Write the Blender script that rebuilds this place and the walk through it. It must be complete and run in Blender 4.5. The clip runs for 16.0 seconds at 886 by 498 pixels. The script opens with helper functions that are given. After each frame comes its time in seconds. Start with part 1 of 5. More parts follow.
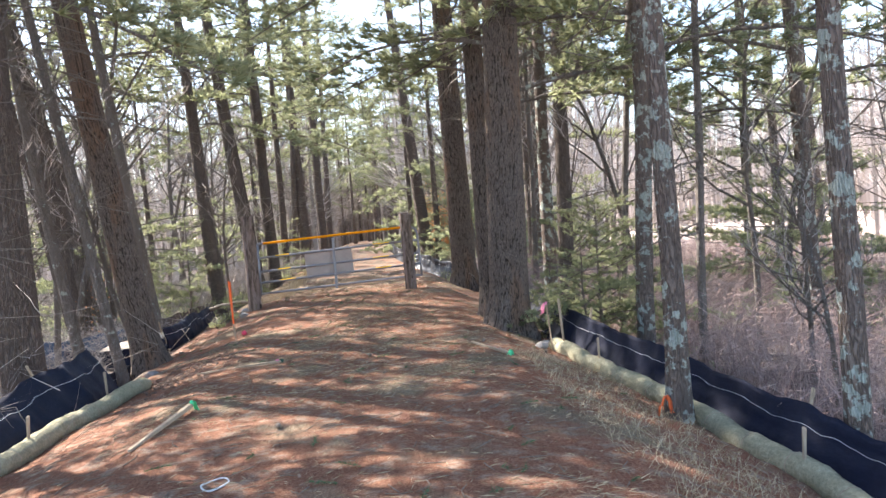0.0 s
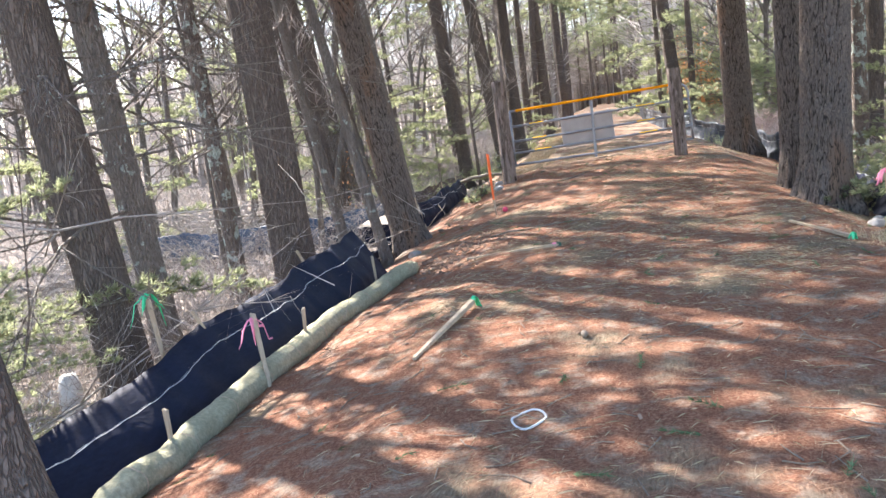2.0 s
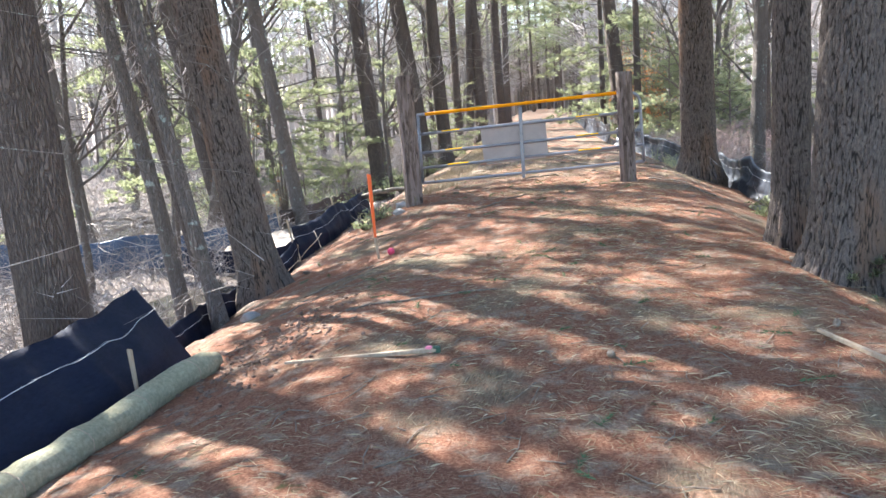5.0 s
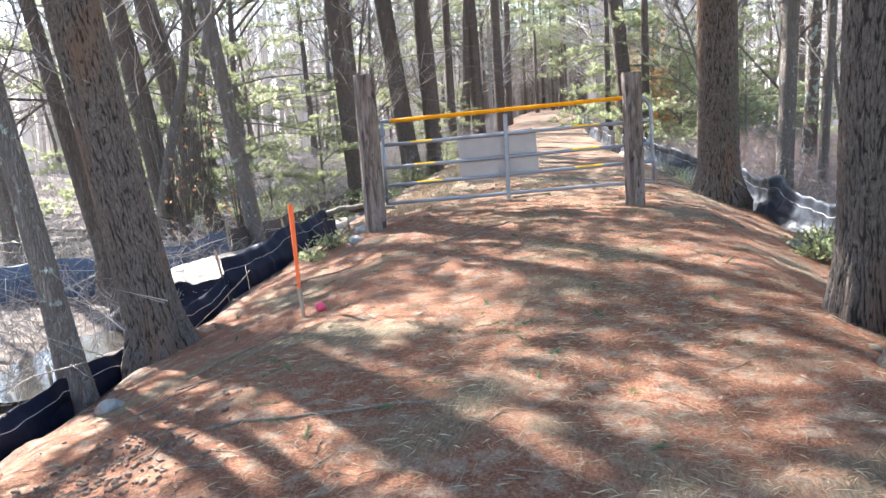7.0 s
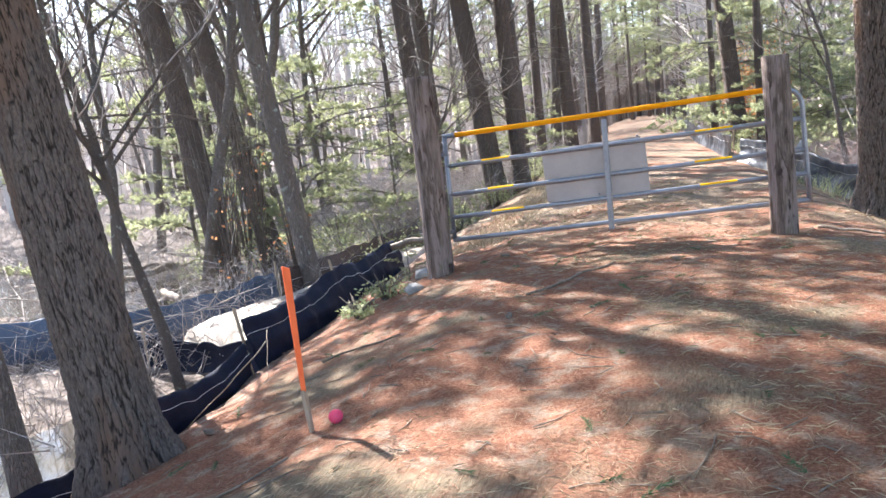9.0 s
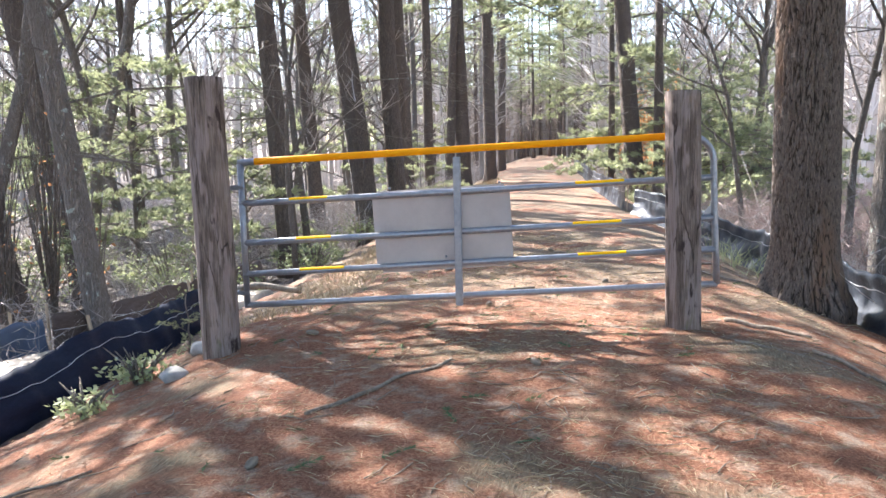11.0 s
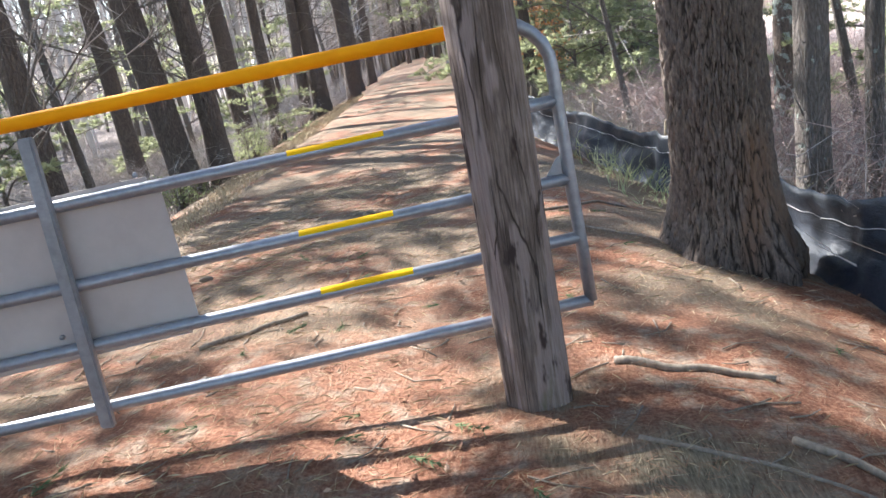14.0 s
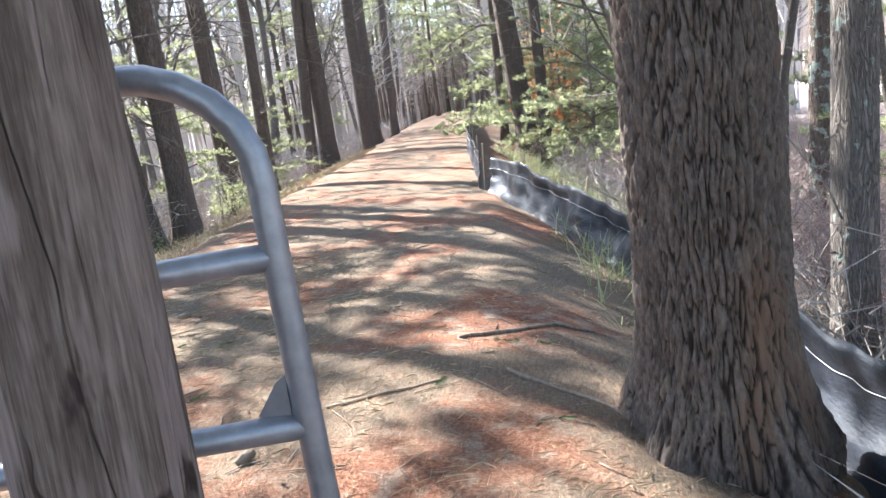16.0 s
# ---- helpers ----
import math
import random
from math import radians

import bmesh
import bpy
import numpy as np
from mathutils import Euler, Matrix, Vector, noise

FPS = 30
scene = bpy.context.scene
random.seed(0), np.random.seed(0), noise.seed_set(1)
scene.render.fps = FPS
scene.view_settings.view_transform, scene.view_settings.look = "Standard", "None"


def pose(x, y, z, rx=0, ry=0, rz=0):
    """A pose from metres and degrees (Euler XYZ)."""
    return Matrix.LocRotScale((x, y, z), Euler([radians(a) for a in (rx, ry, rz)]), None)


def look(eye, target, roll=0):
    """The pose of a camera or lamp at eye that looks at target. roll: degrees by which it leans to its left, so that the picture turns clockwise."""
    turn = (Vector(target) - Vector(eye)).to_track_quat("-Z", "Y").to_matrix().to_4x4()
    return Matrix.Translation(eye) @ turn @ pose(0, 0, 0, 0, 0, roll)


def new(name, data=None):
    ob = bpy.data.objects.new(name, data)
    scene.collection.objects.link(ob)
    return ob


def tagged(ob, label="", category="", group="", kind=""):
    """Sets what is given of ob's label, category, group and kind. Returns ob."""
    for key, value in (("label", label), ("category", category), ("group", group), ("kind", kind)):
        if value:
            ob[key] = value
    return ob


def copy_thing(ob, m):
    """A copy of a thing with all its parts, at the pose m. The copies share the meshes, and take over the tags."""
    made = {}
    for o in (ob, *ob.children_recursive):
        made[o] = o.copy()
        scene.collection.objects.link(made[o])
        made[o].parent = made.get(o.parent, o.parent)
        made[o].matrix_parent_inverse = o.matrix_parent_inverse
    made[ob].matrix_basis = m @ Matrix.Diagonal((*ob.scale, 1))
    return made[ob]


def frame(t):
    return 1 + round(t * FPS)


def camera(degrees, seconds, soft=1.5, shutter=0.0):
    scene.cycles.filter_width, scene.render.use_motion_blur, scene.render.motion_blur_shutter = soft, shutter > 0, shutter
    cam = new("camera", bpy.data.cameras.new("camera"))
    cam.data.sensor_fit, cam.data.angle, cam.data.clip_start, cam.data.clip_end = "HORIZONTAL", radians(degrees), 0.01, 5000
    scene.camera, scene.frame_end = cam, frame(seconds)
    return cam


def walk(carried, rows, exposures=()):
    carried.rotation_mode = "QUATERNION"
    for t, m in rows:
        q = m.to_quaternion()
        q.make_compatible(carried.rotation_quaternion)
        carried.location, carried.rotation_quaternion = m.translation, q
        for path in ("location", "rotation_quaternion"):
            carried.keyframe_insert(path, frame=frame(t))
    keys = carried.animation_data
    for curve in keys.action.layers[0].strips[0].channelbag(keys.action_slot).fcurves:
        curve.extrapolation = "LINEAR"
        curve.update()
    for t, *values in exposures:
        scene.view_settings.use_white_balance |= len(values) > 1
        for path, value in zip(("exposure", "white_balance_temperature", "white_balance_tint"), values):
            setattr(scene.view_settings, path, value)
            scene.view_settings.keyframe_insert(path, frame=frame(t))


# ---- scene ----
cam = camera(57.4, 16.0)
METRES, EYE, TILT, LEAN, TURN = 17.5, 1.4, -1.8, 4.5, 0.0
ROWS = [
    (0.0, 0.0, 0.0, 0.0, 0.0, 0.0, -0.0),
    (0.5, -0.0111, 0.0085, -0.001, 2.32, -0.83, -0.27),
    (1.0, -0.0243, 0.0238, -0.0007, 6.81, -3.44, -0.13),
    (1.5, -0.0283, 0.0464, 0.0014, 12.35, -7.4, 0.62),
    (2.0, -0.0396, 0.0725, 0.0006, 16.24, -9.09, 2.52),
    (2.5, -0.0443, 0.1052, 0.0031, 16.96, -8.01, 2.92),
    (3.0, -0.0486, 0.1347, 0.0031, 16.11, -7.66, 1.54),
    (3.5, -0.047, 0.1707, 0.003, 11.09, -9.1, -1.11),
    (6.0, -0.0514, 0.3457, 0.0078, 12.85, -9.65, -0.35),
    (6.5, -0.0496, 0.3773, 0.0088, 11.96, -10.41, -1.1),
    (7.0, -0.0502, 0.4133, 0.0131, 12.65, -9.48, -1.29),
    (7.5, -0.0523, 0.4442, 0.0152, 14.47, -8.01, -0.44),
    (8.0, -0.0613, 0.4812, 0.0132, 16.72, -7.19, 0.81),
    (8.5, -0.0657, 0.5139, 0.0126, 17.49, -7.9, 1.43),
    (9.0, -0.0734, 0.5486, 0.0112, 19.03, -8.52, 1.25),
    (9.5, -0.0706, 0.5895, 0.0114, 16.39, -7.0, -0.48),
    (10.0, -0.0706, 0.6228, 0.0118, 14.24, -5.97, -2.11),
    (12.5, -0.0627, 0.7786, 0.0206, 10.66, -7.39, -3.42),
    (13.0, -0.0564, 0.8088, 0.0242, 7.5, -5.74, -1.4),
    (13.5, -0.0489, 0.8358, 0.0234, 5.69, -8.91, 1.67),
    (14.0, -0.0422, 0.8673, 0.0219, 4.59, -12.98, 4.73),
    (14.5, -0.032, 0.8924, 0.0238, 4.63, -12.41, 3.17),
    (15.0, -0.0247, 0.9179, 0.0252, 6.33, -12.3, 0.94),
    (15.5, -0.015, 0.941, 0.0244, 10.3, -10.11, 0.8),
    (16.0, -0.0068, 0.9711, 0.0244, 7.31, -9.26, 2.34),
]
walk(cam, [(t, pose(0, 0, EYE, TILT, LEAN, TURN) @ pose(METRES * x, METRES * y, METRES * z, 90 + pitch, roll, yaw)) for t, x, y, z, yaw, pitch, roll in ROWS],
     exposures=((0.0, 2.30, 6500, 13), (1.2, 2.44, 6450, 13), (2.0, 2.60, 6400, 12), (3.5, 2.52, 6150, 10), (6.5, 2.76, 6050, 9), (8.5, 2.64, 6100, 11), (9.5, 2.60, 6100, 13), (12.5, 2.66, 6050, 10), (13.2, 2.36, 6050, 10), (14.5, 2.36, 6000, 9), (15.4, 2.46, 5950, 9), (16.0, 2.66, 5950, 9)))
# ---- light ----
SUN_DIR = Vector((-0.80, 0.60, 0.0)).normalized()
SUN_EL = radians(40)
sun = new("sun", bpy.data.lights.new("sun", "SUN"))
sun.data.energy, sun.data.angle, sun.data.color = 5.0, radians(0.6), (1.0, 0.94, 0.86)
sun.matrix_world = look((SUN_DIR.x * 40 * math.cos(SUN_EL), SUN_DIR.y * 40 * math.cos(SUN_EL), 40 * math.sin(SUN_EL)), (0, 0, 0))
world = bpy.data.worlds.new("sky")
scene.world = world
world.use_nodes = True
wn = world.node_tree
sky = wn.nodes.new("ShaderNodeTexSky")
sky.sky_type, sky.sun_disc, sky.sun_elevation = "NISHITA", False, SUN_EL
sky.sun_rotation = math.atan2(SUN_DIR.x, SUN_DIR.y)
sky.dust_density, sky.air_density = 0.8, 1.0
wn.links.new(sky.outputs[0], wn.nodes["Background"].inputs[0])
wn.nodes["Background"].inputs[1].default_value = 0.10


# ---- materials ----
def mat(name, rough=0.8, metal=0.0, spec=0.3):
    m = bpy.data.materials.new(name)
    m.use_nodes = True
    b = m.node_tree.nodes["Principled BSDF"]
    b.inputs["Roughness"].default_value = rough
    b.inputs["Metallic"].default_value = metal
    b.inputs["Specular IOR Level"].default_value = spec
    return m, m.node_tree, b


def node(nt, kind, **kw):
    n = nt.nodes.new("ShaderNode" + kind)
    for k, v in kw.items():
        n.inputs[k.replace("_", " ")].default_value = v
    return n


def coords(nt, scale=(1, 1, 1), world_space=False):
    m = node(nt, "Mapping", Scale=scale)
    if world_space:
        nt.links.new(nt.nodes.new("ShaderNodeNewGeometry").outputs["Position"], m.inputs[0])
    else:
        nt.links.new(nt.nodes.new("ShaderNodeTexCoord").outputs["Object"], m.inputs[0])
    return m.outputs[0]


def noise_tex(nt, vec, scale, detail=5.0, rough=0.6):
    n = node(nt, "TexNoise", Scale=scale, Detail=detail, Roughness=rough)
    nt.links.new(vec, n.inputs["Vector"])
    return n.outputs["Fac"]


def ramp(nt, fac, stops):
    r = nt.nodes.new("ShaderNodeValToRGB")
    while len(r.color_ramp.elements) < len(stops):
        r.color_ramp.elements.new(0.5)
    for e, (p, c) in zip(r.color_ramp.elements, stops):
        e.position, e.color = p, (*c, 1)
    nt.links.new(fac, r.inputs[0])
    return r.outputs[0]


def mix(nt, fac, a, b, mode="MIX"):
    m = nt.nodes.new("ShaderNodeMix")
    m.data_type, m.blend_type = "RGBA", mode
    for sock, v in ((m.inputs[0], fac), (m.inputs[6], a), (m.inputs[7], b)):
        if hasattr(v, "is_linked"):
            nt.links.new(v, sock)
        else:
            sock.default_value = v if not isinstance(v, tuple) else (*v, 1)
    return m.outputs[2]


def math_node(nt, op, a, b=0.5, c=0.0):
    m = nt.nodes.new("ShaderNodeMath")
    m.operation = op
    for sock, v in zip(m.inputs, (a, b, c)):
        if hasattr(v, "is_linked"):
            nt.links.new(v, sock)
        else:
            sock.default_value = v
    return m.outputs[0]


def smooth(nt, v, lo, hi):
    m = nt.nodes.new("ShaderNodeMapRange")
    m.interpolation_type = "SMOOTHSTEP"
    m.inputs[1].default_value, m.inputs[2].default_value = lo, hi
    nt.links.new(v, m.inputs[0])
    return m.outputs[0]


def bump(nt, b, height, strength=0.5, dist=0.02):
    n = node(nt, "Bump", Strength=strength, Distance=dist)
    nt.links.new(height, n.inputs["Height"])
    nt.links.new(n.outputs[0], b.inputs["Normal"])


def color(nt, b, sock):
    nt.links.new(sock, b.inputs["Base Color"])


def island_random(nt):
    return nt.nodes.new("ShaderNodeNewGeometry").outputs["Random Per Island"]


def object_random(nt):
    return nt.nodes.new("ShaderNodeObjectInfo").outputs["Random"]


def ground_material():
    m, nt, b = mat("needle_ground", 0.95, spec=0.1)
    p = coords(nt, world_space=True)
    att = nt.nodes.new("ShaderNodeAttribute")
    att.attribute_name = "bank"
    u = att.outputs["Fac"]
    fine, mid, big = noise_tex(nt, p, 55, 8, 0.75), noise_tex(nt, p, 7, 6), noise_tex(nt, p, 0.9, 4)
    stretched = noise_tex(nt, coords(nt, (60, 9, 30), True), 1.6, 6, 0.7)
    litter = ramp(nt, fine, ((0.25, (0.045, 0.026, 0.02)), (0.5, (0.24, 0.108, 0.067)), (0.75, (0.49, 0.285, 0.182))))
    grassy = ramp(nt, stretched, ((0.3, (0.07, 0.055, 0.035)), (0.55, (0.24, 0.195, 0.135)), (0.8, (0.46, 0.40, 0.29))))
    pale = ramp(nt, fine, ((0.3, (0.15, 0.10, 0.075)), (0.7, (0.46, 0.35, 0.265))))
    path = mix(nt, smooth(nt, mid, 0.48, 0.66), litter, pale)
    path = mix(nt, smooth(nt, big, 0.5, 0.68), path, grassy)
    sep = nt.nodes.new("ShaderNodeSeparateXYZ")
    nt.links.new(p, sep.inputs[0])
    dusty = ramp(nt, mix(nt, 0.5, fine, stretched), ((0.3, (0.075, 0.056, 0.04)), (0.5, (0.21, 0.16, 0.115)), (0.72, (0.42, 0.34, 0.25))))
    edge = math_node(nt, "ADD", sep.outputs["Y"], math_node(nt, "MULTIPLY", mid, 3.0))
    path = mix(nt, math_node(nt, "MULTIPLY", smooth(nt, edge, 19.0, 21.5), smooth(nt, big, 0.36, 0.56)), path, dusty)
    moss = mix(nt, smooth(nt, noise_tex(nt, p, 3.3, 6), 0.66, 0.74), path, (0.07, 0.075, 0.03))
    swamp = ramp(nt, mix(nt, 0.5, mid, fine), ((0.36, (0.028, 0.022, 0.019)), (0.5, (0.15, 0.122, 0.106)), (0.66, (0.42, 0.365, 0.33))))
    col = mix(nt, smooth(nt, math_node(nt, "ABSOLUTE", u), 3.0, 4.0), moss, swamp)
    field = ramp(nt, big, ((0.3, (0.42, 0.33, 0.28)), (0.7, (0.60, 0.50, 0.43))))
    col = mix(nt, smooth(nt, u, 13.0, 22.0), col, field)
    color(nt, b, col)
    bump(nt, b, mix(nt, 0.5, mix(nt, 0.5, fine, stretched), noise_tex(nt, p, 16, 5, 0.7)), 1.0, 0.05)
    return m


def bark_material(name, dark, light, ridge=11.0, lichen=0.0, depth=0.03, furrows=False):
    m, nt, b = mat(name, 0.95, spec=0.12)
    v = nt.nodes.new("ShaderNodeTexVoronoi")
    v.feature = "DISTANCE_TO_EDGE"
    v.inputs["Scale"].default_value = ridge
    mp = coords(nt, (1.9, 1.9, 0.30))
    add = nt.nodes.new("ShaderNodeVectorMath")
    nt.links.new(mp, add.inputs[0])
    sc = nt.nodes.new("ShaderNodeVectorMath")
    sc.operation = "SCALE"
    nz = node(nt, "TexNoise", Scale=5.0, Detail=3.0)
    nt.links.new(mp, nz.inputs["Vector"])
    nt.links.new(nz.outputs["Color"], sc.inputs[0])
    sc.inputs["Scale"].default_value = 0.42
    nt.links.new(sc.outputs[0], add.inputs[1])
    nt.links.new(add.outputs[0], v.inputs["Vector"])
    plate = smooth(nt, v.outputs["Distance"], 0.0, 0.22)
    grain = noise_tex(nt, coords(nt, (1, 1, 0.35)), 60, 5, 0.7)
    tone = noise_tex(nt, coords(nt, (1, 1, 0.3)), 2.3, 4)
    c = mix(nt, plate, dark, light)
    c = mix(nt, 0.68, c, ramp(nt, grain, ((0.3, tuple(x * 0.55 for x in light)), (0.7, tuple(min(1, x * 1.35) for x in light)))), "MIX")
    c = mix(nt, smooth(nt, tone, 0.45, 0.7), c, tuple(x * 0.8 for x in light))
    if lichen:
        spot = smooth(nt, noise_tex(nt, coords(nt), 6.5, 6, 0.65), 0.66 - lichen, 0.70 - lichen)
        c = mix(nt, spot, c, ramp(nt, grain, ((0.3, (0.26, 0.29, 0.25)), (0.7, (0.52, 0.55, 0.49)))))
    if furrows:
        att = nt.nodes.new("ShaderNodeAttribute")
        att.attribute_name = "plate"
        rough_c = ramp(nt, grain, ((0.3, tuple(x * 0.5 for x in light)), (0.7, tuple(min(1, x * 1.4) for x in light))))
        c = mix(nt, smooth(nt, att.outputs["Fac"], 0.03, 0.5), dark, mix(nt, smooth(nt, tone, 0.5, 0.66), rough_c, tuple(x * k for x, k in zip(light, (1.15, 0.95, 0.8)))))
    color(nt, b, c)
    bump(nt, b, grain if furrows else mix(nt, 0.25, plate, grain), 1.0, 0.012 if furrows else depth)
    return m


def leaf_material(name, a, b_, trans=0.35):
    m, nt, b = mat(name, 0.6, spec=0.25)
    c = mix(nt, island_random(nt), a, b_)
    c = mix(nt, math_node(nt, "MULTIPLY", object_random(nt), 0.5), c, tuple(x * 1.5 for x in b_))
    color(nt, b, c)
    tr = nt.nodes.new("ShaderNodeBsdfTranslucent")
    nt.links.new(c, tr.inputs[0])
    mx = nt.nodes.new("ShaderNodeMixShader")
    mx.inputs[0].default_value = trans
    nt.links.new(b.outputs[0], mx.inputs[1])
    nt.links.new(tr.outputs[0], mx.inputs[2])
    nt.links.new(mx.outputs[0], nt.nodes["Material Output"].inputs[0])
    return m


def mottled(name, stops, scale=8.0, stretch=(1, 1, 1), rough=0.8, metal=0.0, spec=0.3, relief=0.3, dist=0.01, detail=6):
    m, nt, b = mat(name, rough, metal, spec)
    f = noise_tex(nt, coords(nt, stretch), scale, detail, 0.65)
    f2 = noise_tex(nt, coords(nt, stretch), scale * 0.13, 3)
    color(nt, b, ramp(nt, mix(nt, 0.35, f, f2), stops))
    bump(nt, b, f, relief, dist)
    return m


def varied(name, a, c_, rough=0.9):
    m, nt, b = mat(name, rough, spec=0.1)
    r = ramp(nt, island_random(nt), ((0.0, a), (0.5, tuple((x + y) / 2 for x, y in zip(a, c_))), (1.0, c_)))
    color(nt, b, r)
    return m


M_GROUND = ground_material()
M_PINE = bark_material("pine_bark", (0.035, 0.027, 0.024), (0.18, 0.145, 0.125), 15.0)
M_PINE_NEAR = bark_material("deep_pine_bark", (0.034, 0.027, 0.023), (0.172, 0.139, 0.119), 14.0, furrows=True)
M_LICHEN = bark_material("lichen_bark", (0.06, 0.045, 0.038), (0.21, 0.165, 0.14), 14.0, lichen=0.13)
M_GREYBARK = bark_material("grey_bark", (0.10, 0.085, 0.077), (0.25, 0.215, 0.19), 18.0, lichen=0.05)
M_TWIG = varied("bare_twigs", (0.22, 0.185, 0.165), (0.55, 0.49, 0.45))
# Twig colour paled for the far woods: haze and sun put into it.
M_FARTWIG = varied("haze_paled_far_twigs", (0.32, 0.285, 0.26), (0.66, 0.61, 0.57))
M_NEEDLE = leaf_material("pine_needles", (0.15, 0.17, 0.095), (0.37, 0.385, 0.225), 0.58)
M_BRUSHLEAF = leaf_material("broad_leaves", (0.17, 0.20, 0.09), (0.38, 0.40, 0.22), 0.4)
M_OAKLEAF = leaf_material("dry_oak_leaves", (0.38, 0.16, 0.07), (0.55, 0.28, 0.13), 0.4)
M_LITTER = varied("fallen_needles", (0.12, 0.055, 0.036), (0.46, 0.27, 0.17))
M_STRAW = varied("dry_grass", (0.26, 0.19, 0.11), (0.58, 0.48, 0.32))
M_BRUSH = varied("red_brush", (0.24, 0.165, 0.15), (0.52, 0.40, 0.36))


def post_material():
    m, nt, b = mat("weathered_post", 0.92, spec=0.15)
    v = nt.nodes.new("ShaderNodeTexVoronoi")
    v.feature = "DISTANCE_TO_EDGE"
    v.inputs["Scale"].default_value = 15.0
    warp = node(nt, "TexNoise", Scale=3.0, Detail=4.0)
    base = coords(nt, (1, 1, 0.05))
    nt.links.new(coords(nt, (1, 1, 0.6)), warp.inputs["Vector"])
    sc = nt.nodes.new("ShaderNodeVectorMath")
    sc.operation = "SCALE"
    sc.inputs["Scale"].default_value = 0.05
    nt.links.new(warp.outputs["Color"], sc.inputs[0])
    add = nt.nodes.new("ShaderNodeVectorMath")
    nt.links.new(base, add.inputs[0])
    nt.links.new(sc.outputs[0], add.inputs[1])
    nt.links.new(add.outputs[0], v.inputs["Vector"])
    crack = math_node(nt, "MAXIMUM", smooth(nt, v.outputs["Distance"], 0.0, 0.022), smooth(nt, noise_tex(nt, coords(nt, (1, 1, 0.3)), 7, 3), 0.42, 0.58))
    grain = noise_tex(nt, coords(nt, (1, 1, 0.045)), 130, 6, 0.7)
    tone = noise_tex(nt, coords(nt, (1, 1, 0.35)), 6, 5, 0.6)
    c = ramp(nt, mix(nt, 0.55, grain, tone), ((0.36, (0.055, 0.041, 0.034)), (0.48, (0.155, 0.118, 0.099)), (0.62, (0.31, 0.25, 0.218))))
    lens = noise_tex(nt, coords(nt, (1, 1, 0.16)), 17, 3, 0.5)
    c = mix(nt, smooth(nt, lens, 0.50, 0.57), c, ramp(nt, grain, ((0.3, (0.19, 0.144, 0.13)), (0.7, (0.33, 0.264, 0.238)))))
    c = mix(nt, smooth(nt, noise_tex(nt, coords(nt, (1, 1, 0.3)), 11, 4, 0.6), 0.60, 0.68), c, (0.055, 0.038, 0.034))
    c = mix(nt, crack, (0.05, 0.036, 0.03), c)
    c = mix(nt, smooth(nt, noise_tex(nt, coords(nt, (1, 1, 0.5)), 4.0, 4), 0.62, 0.72), c, (0.13, 0.13, 0.07))
    color(nt, b, c)
    bump(nt, b, mix(nt, 0.4, crack, grain), 1.0, 0.012)
    return m
M_POST = post_material()
M_GALV = mottled("galvanised_steel", ((0.3, (0.22, 0.225, 0.25)), (0.7, (0.37, 0.375, 0.41))), 30.0, rough=0.42, metal=0.6, spec=0.5, relief=0.05)
M_YELLOW = mottled("yellow_tape", ((0.3, (0.87, 0.305, 0.001)), (0.7, (0.98, 0.40, 0.002))), 14.0, rough=0.6, spec=0.12, relief=0.08)
M_BOARD = mottled("grey_sign_back", ((0.3, (0.40, 0.34, 0.32)), (0.7, (0.52, 0.46, 0.43))), 5.0, rough=0.55, metal=0.2, relief=0.04)
# Bluish base: reflected sky is put into the colour of black fabric.
M_FABRIC = mottled("black_silt_fabric", ((0.3, (0.006, 0.008, 0.019)), (0.7, (0.015, 0.019, 0.042))), 16.0, (1, 1, 3), 0.65, spec=0.15, relief=0.35, dist=0.01)
# Older, glossier fabric; part of its silvery sheen is in the lighter base.
M_FABRIC_WORN_SHEEN = mottled("worn_sheen_silt_fabric", ((0.3, (0.010, 0.012, 0.018)), (0.7, (0.045, 0.053, 0.07))), 6.0, (1, 1, 3), 0.43, spec=0.5, relief=0.5, dist=0.02)
# Sunlight coming through the silt fabric is put into its base as brown.
M_FABRIC_BROWN = mottled("backlit_brown_fabric", ((0.3, (0.07, 0.05, 0.042)), (0.7, (0.15, 0.115, 0.098))), 9.0, (1, 1, 3), 0.75, spec=0.2, relief=0.35, dist=0.01)
M_TAPE = mottled("bright_yellow_tape", ((0.3, (0.92, 0.48, 0.001)), (0.7, (0.98, 0.56, 0.002))), 14.0, rough=0.6, spec=0.12, relief=0.08)
M_HOTPINK = mottled("hot_pink_rubber", ((0.3, (0.88, 0.06, 0.14)), (0.7, (0.95, 0.12, 0.22))), 12.0, rough=0.5)
M_LINE = mottled("white_thread", ((0.3, (0.62, 0.62, 0.62)), (0.7, (0.8, 0.8, 0.8))), 30.0)
M_STAKE = mottled("raw_wood_stake", ((0.3, (0.30, 0.22, 0.15)), (0.7, (0.55, 0.45, 0.33))), 12.0, (6, 6, 0.5), relief=0.4)
M_ORANGE = mottled("orange_paint", ((0.3, (0.80, 0.13, 0.035)), (0.7, (0.92, 0.20, 0.06))), 12.0, rough=0.6)
M_PINK = mottled("pink_ribbon", ((0.3, (0.80, 0.20, 0.32)), (0.7, (0.9, 0.34, 0.45))), 12.0, rough=0.5)
M_GREEN = mottled("green_ribbon", ((0.3, (0.03, 0.50, 0.20)), (0.7, (0.10, 0.68, 0.34))), 12.0, rough=0.5)
